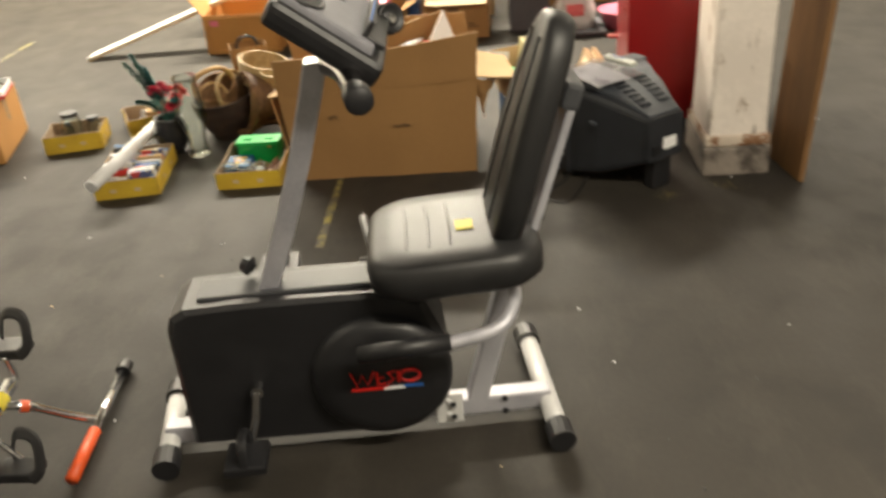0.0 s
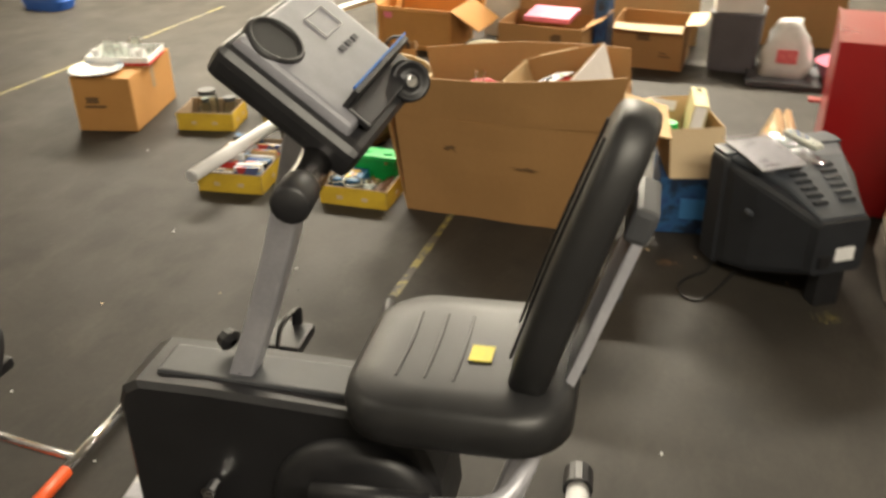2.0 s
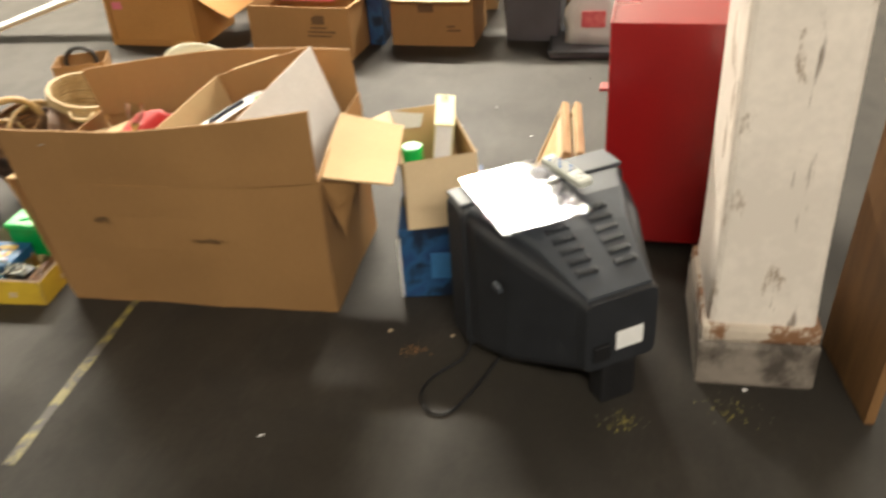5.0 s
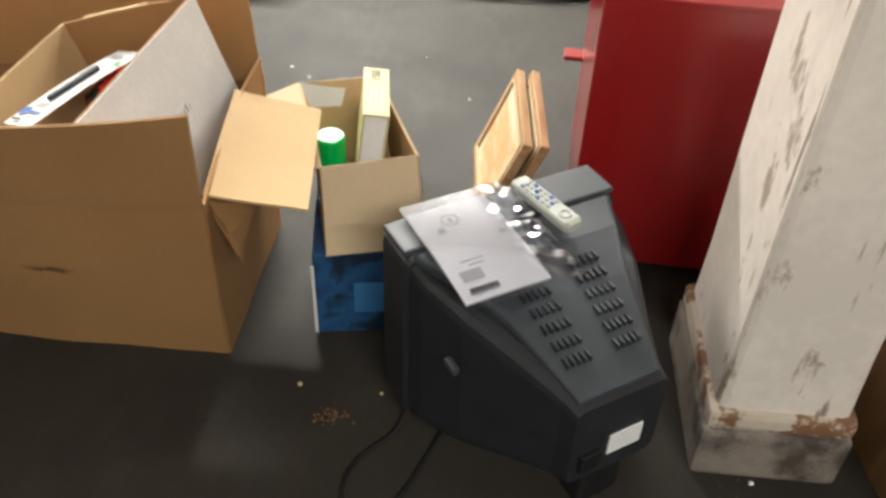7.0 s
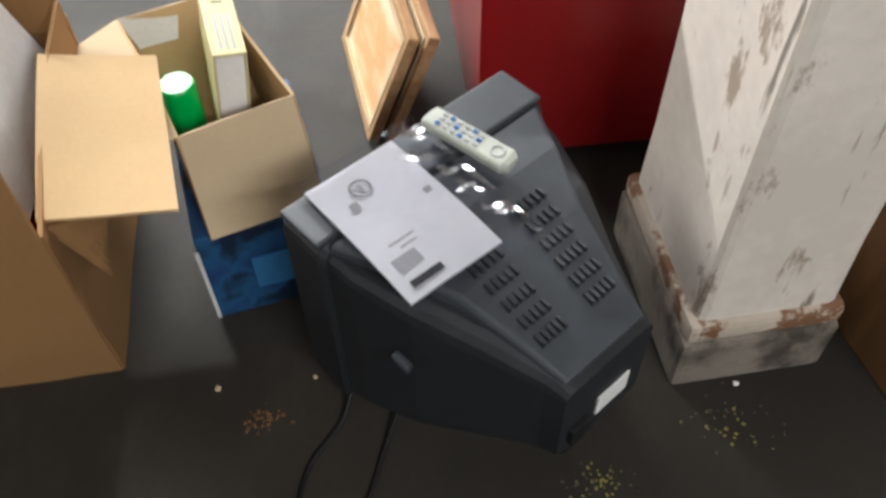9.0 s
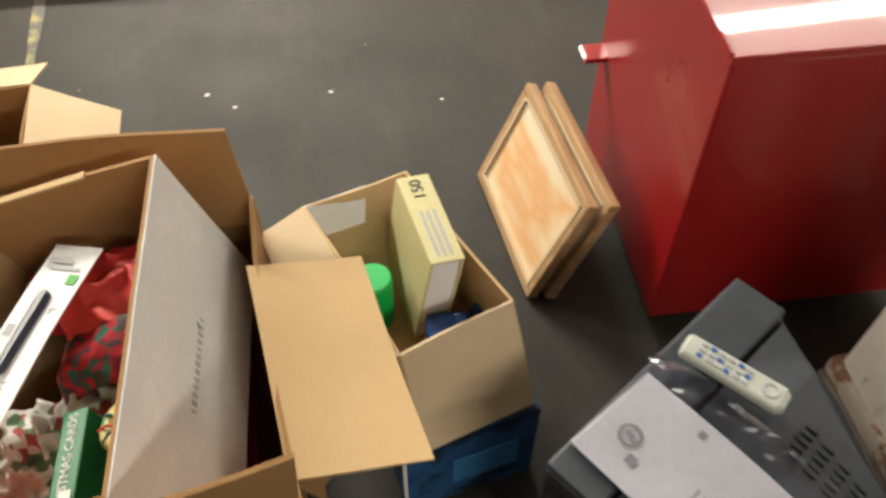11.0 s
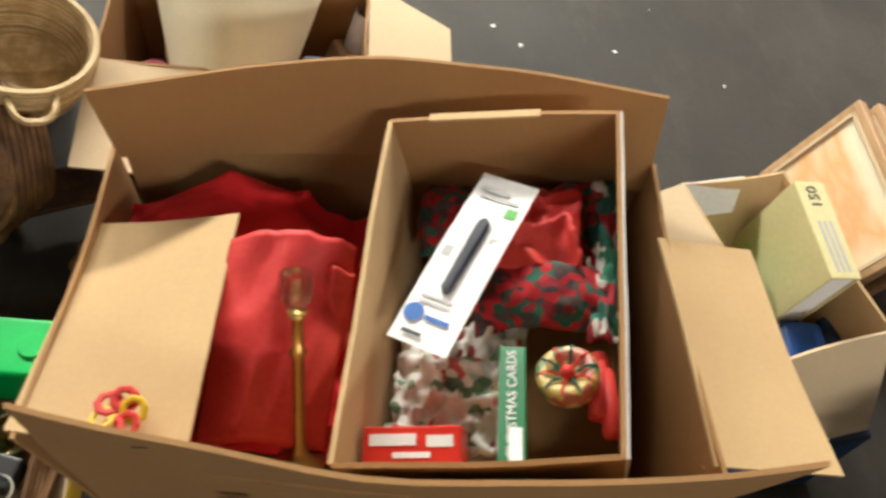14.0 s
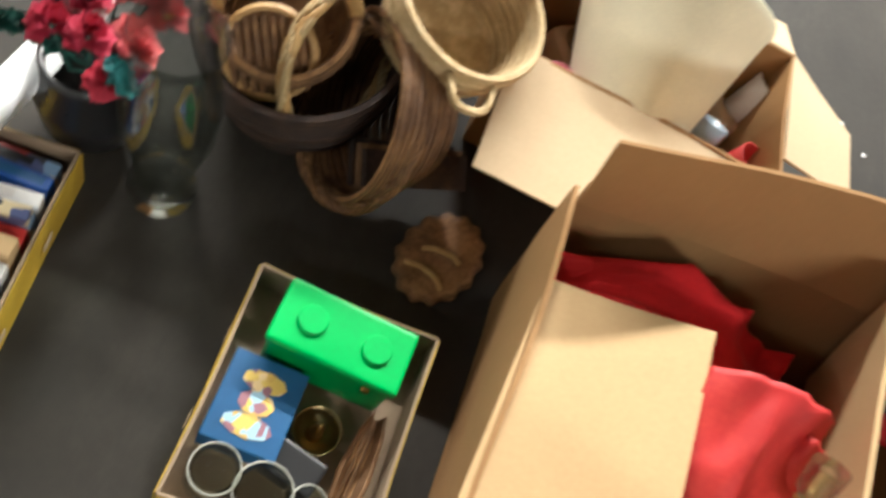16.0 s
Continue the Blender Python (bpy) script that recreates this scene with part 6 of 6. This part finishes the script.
part("rim_wire", tube([(0.09 * math.cos(a), 0.09 * math.sin(a), 0.001) for a in [q * math.pi / 24 for q in range(48)]], 0.003, 6, True), M["shade"], ls)
for k, (x, y, c) in enumerate(((-0.08, 0.72, "pinklid"), (-0.05, 0.9, "glass"), (0.24, 0.76, "red_satin"), (0.25, 0.9, "paper"), (0.2, 0.72, "china_blue"))):
    o = thing("wrapped_cup", pose(x, y, 0.006, 8 * k, 5, 40 * k), "small wrapped cup beside the lampshade", "cup")
    part("cup", lathe([(0, 0.12), (0.026, 0.12), (0.032, 0.2), (0.029, 0.2), (0.022, 0.13), (0, 0.13)], 18), M[c], o, "", True)
    part("packing", rbox(0, 0, 0.06, 0.08, 0.08, 0.12, 0.02, 3), M["kraft_pale"], o)

# ---- pedal exerciser ----
def pedal_exerciser():
    e = thing("pedal_exerciser", pose(-0.5, -1.56, 0), "folding chrome pedal exerciser with an orange grip", "pedal exerciser")
    f1 = part("foot_tube", tube([(0.24, -0.11, 0.025), (0.215, 0.24, 0.025)], 0.014, 12), M["chrome"], e, "chrome foot tube", True)
    part("grip", tube([(0.246, -0.2, 0.025), (0.234, -0.02, 0.025)], 0.0165, 12), M["orange"], f1, "orange sleeve", True)
    part("foot_cap", tube([(0.2155, 0.235, 0.025), (0.213, 0.275, 0.024)], 0.021, 12), M["black"], f1)
    f2 = part("foot_tube", tube([(-0.2, -0.2, 0.022), (-0.33, 0.04, 0.022)], 0.014, 12), M["chrome"], e, "chrome foot tube", True)
    part("foot_cap", tube([(-0.193, -0.215, 0.022), (-0.212, -0.18, 0.022)], 0.021, 12), M["black"], f2)
    part("foot_cap", tube([(-0.322, 0.025, 0.022), (-0.34, 0.06, 0.022)], 0.021, 12), M["black"], f2)
    part("leg", tube(curve_points([(0.225, 0.02, 0.03), (0.185, -0.03, 0.09), (0.14, -0.1, 0.18), (0.09, -0.12, 0.2)], 6), 0.011, 12), M["chrome"], e, "bent chrome leg", True)
    part("leg", tube(curve_points([(0.08, -0.12, 0.2), (-0.05, -0.11, 0.15), (-0.26, -0.09, 0.03)], 6), 0.011, 12), M["chrome"], e, "bent chrome leg", True)
    hub = part("hub", tube([(0.09, -0.19, 0.21), (0.08, -0.055, 0.215)], 0.019, 14), M["chrome"], e, "", True)
    part("hub_label", tube([(0.087, -0.15, 0.2115), (0.0835, -0.105, 0.2132)], 0.0198, 14), M["sticker"], hub, "yellow label")
    part("joint", tube([(0.125, -0.11, 0.188), (0.14, -0.1, 0.18)], 0.015, 12), M["orange"], e, "orange collar")
    part("tension_knob", tube([(0.065, -0.1, 0.225), (0.06, -0.1, 0.26)], 0.014, 10), M["black"], e)
    for s, px, py, pz in ((1, 0.09, -0.02, 0.3), (-1, 0.16, -0.24, 0.1)):
        part("crank_arm", tube(curve_points([(0.085, -0.123 + 0.068 * s, 0.213), (0.09, -0.123 + 0.085 * s, 0.213 + 0.02 * s), (px, py - 0.03 * s, pz - 0.005)], 5), 0.008, 8), M["chrome"], e, "", True)
        p = part("pedal", rbox(px, py, pz, 0.1, 0.065, 0.028, 0.006), M["black"], e, "black plastic pedal")
        part("strap", tube(curve_points([(px - 0.03, py + 0.03, pz + 0.01), (px - 0.01, py + 0.04, pz + 0.075), (px + 0.055, py + 0.01, pz + 0.085), (px + 0.07, py - 0.03, pz + 0.03), (px + 0.04, py - 0.035, pz)], 6), 0.015, 6, flat=0.2), M["black"], p, "black rubber strap")
    return e


pedal_exerciser()

# ---- far side of the hall ----
def ladder():
    l = thing("stepladder", pose(-3.17, -0.11, 0), "bright yellow fibreglass stepladder standing open", "ladder")
    for x0, y0, x1 in ((-0.065, -0.3, -0.3), (0.065, 0.28, -0.18)):
        part("rail", loft([[(x + dx, y0 * k + dy, z) for dx, dy in rrect(0.03, 0.075, 0.006, 2)] for x, z, k in ((x0, 0.0, 1), (x1, 1.9, 0.62))]), M["yellow"], l)
        part("rail", loft([[(x + dx, y0 * k + dy, z) for dx, dy in rrect(0.03, 0.06, 0.006, 2)] for x, z, k in ((x0 - 0.75, 0.0, 1), (x1 - 0.06, 1.9, 0.62))]), M["yellow"], l)
    for k in range(5):
        z = 0.32 + 0.3 * k
        t = z / 1.9
        part("step", rbox(-0.02 - 0.22 * t - 0.05, 0, z, 0.09, 0.53 * (1 - 0.38 * t), 0.025, 0.005), M["yellow"] if k % 2 else M["silver"], l)
    part("cap", rbox(-0.27, 0, 1.92, 0.16, 0.42, 0.05, 0.01), M["yellow"], l)
    return l


ladder()
rk = thing("dumbbell_rack", pose(-3.0, -0.43, 0, 0, -8, 15), "chrome hand weights with wooden bars leaning on the column", "hand weights")
for y in (-0.05, 0.06):
    part("bar", tube([(0, y, 0.05), (0, y, 0.36)], 0.012, 10), M["wood"], rk, "pale wooden bar")
for y in (-0.05, 0.06):
    for z in (0.042, 0.37):
        part("weight", lathe([(0, -0.03), (0.035, -0.028), (0.042, -0.01), (0.042, 0.01), (0.035, 0.028), (0, 0.03)], 18, disc_m((0, y, z), (0, 1, 0))), M["chrome"] if y > 0 else M["pot"], rk, "", True)
tagged(part("white_board", rbox(0, 0, 0.95, 0.03, 0.35, 1.9, 0.004), M["skin_white"]), "white board standing by the wall", "board").matrix_world = pose(-4.12, -0.35, 0, 0, 3, 0)
tagged(part("blue_tarp", loft([[(px * k + 0.02 * math.sin(3 * z * 9 + px * 30), py * k, z) for px, py in rrect(0.35, 0.22, 0.08, 4)] for z, k in ((0, 1), (0.06, 1.02), (0.13, 0.85), (0.17, 0.5), (0.18, 0.2))]), M["blue_thing"]), "crumpled blue plastic sheet on the floor by the doorway", "tarp").matrix_world = pose(-3.55, 2.25, 0)

for bx, by, bm_, lab in ((-3.36, 3.0, "skin_white", "white plastic bucket on the floor by the doorway"), (-3.36, 3.36, "red_satin", "red plastic bucket on the floor by the doorway"), (-3.72, 3.05, "blue_thing", "blue plastic bucket on the floor by the doorway")):
    bu = thing("bucket", pose(bx, by, 0), lab, "bucket", "buckets by the doorway")
    part("pail", lathe([(0, 0.004), (0.11, 0.004), (0.145, 0.3), (0.15, 0.31), (0.14, 0.31), (0.104, 0.012), (0, 0.012)], 28), M[bm_], bu, "", True)
    part("bail", tube([(0.147 * math.cos(a), 0.147 * math.sin(a) * 0.96, 0.3 + 0.02 * math.sin(a)) for a in [q * math.pi / 14 for q in range(15)]], 0.003, 6), M["chrome"], bu)
lbp = thing("long_white_board", Matrix(), "long white shelf board resting on a box at one end", "board")
part("board", slab((-1.72, 2.0, 0.012), (-0.7, 2.22, 0.33), (-0.7, 2.32, 0.335), (-1.72, 2.11, 0.017), 0.018, 6, 2, None, 0.001), M["skin_white"], lbp)
part("edge_strip", slab((-1.72, 1.996, 0.012), (-0.7, 2.216, 0.33), (-0.7, 2.216, 0.31), (-1.72, 1.996, -0.0), 0.004, 6, 1, None, 0.0), M["kraft_pale"], lbp)


def stencil(c, x, z, n=3, w=0.1):
    for k in range(n):
        part("stencil", rbox(x + 0.012 * (k % 2), -0.005, z - 0.018 * k, w * (0.6 + 0.4 * ((k * 3) % 4) / 3), 0.002, 0.008, 0), M["ink_brown"], c)


random.seed(7)
a_ = carton("cardboard_box", pose(-0.93, 1.98, 0, 0, 0, -4), 0.46, 0.36, 0.24, M["kraft_orange"], "orange-brown carton with framed side panels, flaps open", (("right", 0.2, 120), ("back", 0.18, 40), ("left", 0.16, 30)))
for x, z, sx, sz in ((0.23, 0.02, 0.44, 0.018), (0.23, 0.22, 0.44, 0.018), (0.02, 0.12, 0.018, 0.2), (0.44, 0.12, 0.018, 0.2)):
    part("moulded_edge", rbox(x, -0.008, z, sx, 0.008, sz, 0.002), M["kraft_orange"], a_)
part("address_label", rbox(0.07, -0.006, 0.2, 0.05, 0.002, 0.05, 0), M["pinklid"], a_)
b_ = carton("cardboard_box", pose(-0.16, 1.84, 0, 0, 0, -6), 0.47, 0.32, 0.23, M["kraft"], "brown carton with a printed stencil and a pink folder on top", (("right", 0.1, 60), ("back", 0.12, 20)))
stencil(b_, 0.33, 0.14, 3, 0.13)
part("stencil_mark", rbox(0.33, -0.005, 0.175, 0.06, 0.002, 0.04, 0), M["ink_brown"], b_)
tagged(part("pink_folder", rbox(0, 0, 0, 0.26, 0.22, 0.03, 0.006), M["pinklid"]), "pink folder lying on the carton", "folder").matrix_world = pose(0.1, 2.02, 0.245, 3, 0, -6)
c_ = carton("cardboard_box", pose(0.45, 1.98, 0, 0, 0, -3), 0.37, 0.3, 0.24, M["kraft"], "brown carton with its pale flap folded forward", (("front", 0.06, 110), ("right", 0.1, 80)), inside=M["kraft_pale"])
stencil(c_, 0.27, 0.09, 2, 0.06)
part("stencil_mark", rbox(0.16, -0.005, 0.17, 0.07, 0.002, 0.035, 0), M["ink_brown"], c_)
d_ = thing("storage_bin", pose(0.93, 2.02, 0, 0, 0, -4), "dark grey plastic bin with a white box on it", "bin")
part("bin", loft([[(0.14 + px * k, 0.13 + py * k, z) for px, py in rrect(0.26, 0.24, 0.02, 3)] for z, k in ((0, 0.9), (0.02, 0.92), (0.28, 1.0), (0.3, 1.05), (0.31, 1.05))]), M["grey_bin"], d_)
tagged(part("white_box", rbox(0, 0, 0.04, 0.24, 0.2, 0.08, 0.004), M["skin_white"]), "flat white box on the grey bin", "box").matrix_world = pose(1.07, 2.14, 0.311, 0, 0, 5)
tagged(part("green_book", rbox(0, 0, 0.02, 0.14, 0.1, 0.04, 0.003), M["green_dark"]), "green hardback book on the white box", "book").matrix_world = pose(1.14, 2.12, 0.392, 0, 0, -12)
bg = thing("white_bag", pose(1.34, 2.02, 0), "white plastic bag with red print slumped on a tray", "bag")
part("bag", loft([[(px * k + 0.012 * math.sin(z * 40 + py * 30), py * k + 0.012 * math.cos(z * 35 + px * 25), z) for px, py in rrect(0.24, 0.2, 0.07, 4)] for z, k in ((0.02, 1.0), (0.08, 1.06), (0.16, 0.95), (0.22, 0.75), (0.27, 0.5), (0.3, 0.42))]), M["bag"], bg, "", True)
part("print_patch", rbox(-0.0, -0.118, 0.14, 0.1, 0.006, 0.07, 0.003), M["coral"], bg)
part("tray", rbox(0.0, -0.03, 0.012, 0.36, 0.36, 0.022, 0.008), M["grey_bin"], bg)
part("tray_edge", tube([(-0.18, -0.21, 0.026), (0.18, -0.21, 0.026), (0.18, 0.15, 0.026), (-0.18, 0.15, 0.026)], 0.008, 6, True), M["pot"], bg)
tagged(part("pink_basin", lathe([(0, 0.0), (0.09, 0.0), (0.13, 0.1), (0.14, 0.105), (0.134, 0.11), (0.085, 0.012), (0, 0.012)], 30), M["pinklid"], None, "", True), "pink plastic basin on the floor behind the cabinet", "basin").matrix_world = pose(1.62, 2.0, 0)
e_ = carton("cardboard_box", pose(0.36, 2.45, 0, 0, 0, 4), 0.5, 0.4, 0.42, M["kraft_light"], "tall pale carton stuffed with plastic wrapping", (("left", 0.15, 60), ("front", 0.1, 130)))
f_ = carton("cardboard_box", pose(-0.28, 2.5, 0, 0, 0, 2), 0.5, 0.4, 0.4, M["kraft_light"], "pale carton heaped with wrapped odds and ends", (("right", 0.14, 70),))
g_ = carton("cardboard_box", pose(-1.0, 2.6, 0, 0, 0, -5), 0.55, 0.4, 0.34, M["kraft_orange"], "orange-brown carton behind the front row", (("left", 0.15, 50),))
h_b = carton("cardboard_box", pose(1.15, 2.6, 0, 0, 0, 3), 0.5, 0.4, 0.42, M["kraft"], "brown carton behind the grey bin", (("front", 0.12, 140),))
for k, (x, y, z, sx, sy, sz, c, lab) in enumerate(((-0.12, 2.66, 0.3, 0.16, 0.16, 0.18, "orange", "crumpled orange plastic bag in a carton"), (0.06, 2.62, 0.3, 0.2, 0.2, 0.2, "bag", "white plastic bag in a carton"), (0.56, 2.62, 0.32, 0.22, 0.2, 0.18, "bag", "white wrapping in a carton"), (0.72, 2.66, 0.3, 0.14, 0.16, 0.2, "blue_thing", "blue plastic bag in a carton"), (-0.72, 2.76, 0.24, 0.26, 0.2, 0.18, "paper", "white paper bundle in a carton"), (1.4, 2.78, 0.32, 0.25, 0.2, 0.2, "mixed", "printed bundle in a carton"))):
    o = loft([[(px * q + 0.02 * math.sin(zz * 30 + k + py * 25), py * q + 0.02 * math.cos(zz * 26 + k + px * 31), zz) for px, py in rrect(sx, sy, 0.05, 4)] for zz, q in ((0, 0.9), (sz * 0.3, 1.05), (sz * 0.6, 0.95), (sz * 0.85, 0.65), (sz, 0.3))])
    w = part("stuffing", o, M[c], thing("wrapped_bundle", pose(x, y, z - 0.29), lab, "bundle"), "", True)
    part("lower_wrap", rbox(0, 0, -0.0 + 0.005, sx * 0.8, sy * 0.8, 0.01, 0.003), M[c], w.parent)
tagged(part("white_door", rbox(0, 0, 0.9, 0.34, 0.035, 1.8, 0.004), M["skin_white"]), "white panel door leaning upright among the boxes", "door").matrix_world = pose(-0.22, 2.38, 0.0, -3, 0, -3)
tagged(part("blue_case", rbox(0, 0, 0.18, 0.07, 0.25, 0.36, 0.01), M["blue_dark"]), "narrow dark blue case standing between cartons", "case").matrix_world = pose(0.375, 2.1, 0)
vt = thing("louvre_panel", pose(0.6, 3.05, 0), "white louvred panel standing behind the cartons", "panel")
part("frame", join(rbox(-0.2, 0, 0.6, 0.03, 0.03, 1.2, 0.003), rbox(0.2, 0, 0.6, 0.03, 0.03, 1.2, 0.003), rbox(0, 0, 1.185, 0.37, 0.03, 0.03, 0.003), rbox(0, 0, 0.015, 0.37, 0.03, 0.03, 0.003)), M["skin_white"], vt)
for k in range(28):
    part("slat", rbox(0, 0, 0.06 + 0.04 * k, 0.36, 0.03, 0.006, 0.001, 1, pose(0, 0, 0, 35, 0, 0)), M["skin_white"], vt)

# loose bits on the floor
random.seed(31)
spots = [(0.602, 1.177), (0.665, 1.121), (0.894, 1.136), (1.056, -1.072), (-0.198, -0.537), (1.733, -0.199), (1.0, 1.3), (0.3, 1.25), (-0.9, 1.3)]
for k in range(60):
    spots.append((random.uniform(-1.5, 2.6), random.uniform(-2.2, 1.7)))
for k, (x, y) in enumerate(spots):
    r = 0.008 if k < 6 else random.uniform(0.0025, 0.007)
    bm = bmesh.new()
    vs = [bm.verts.new((r * random.uniform(0.5, 1.2) * math.cos(a), r * random.uniform(0.4, 1.1) * math.sin(a), 0.0012 + random.uniform(0, 0.25) * r)) for a in (0, 1.2, 2.5, 3.7, 5.0)]
    bm.faces.new(vs)
    c = bm.verts.new((0, 0, 0.003 + 0.3 * r))
    for i in range(5):
        bm.faces.new((vs[i], vs[(i + 1) % 5], c))
    o = part("floor_litter", bm, M["paper"] if k < 6 or k % 3 == 0 else M["kraft_pale"] if k % 3 == 1 else M["black"])
    tagged(o, "small scrap of litter on the floor", "litter", "litter on the floor")
    o.matrix_world = pose(x, y, 0.0, 0, 0, random.uniform(0, 360))
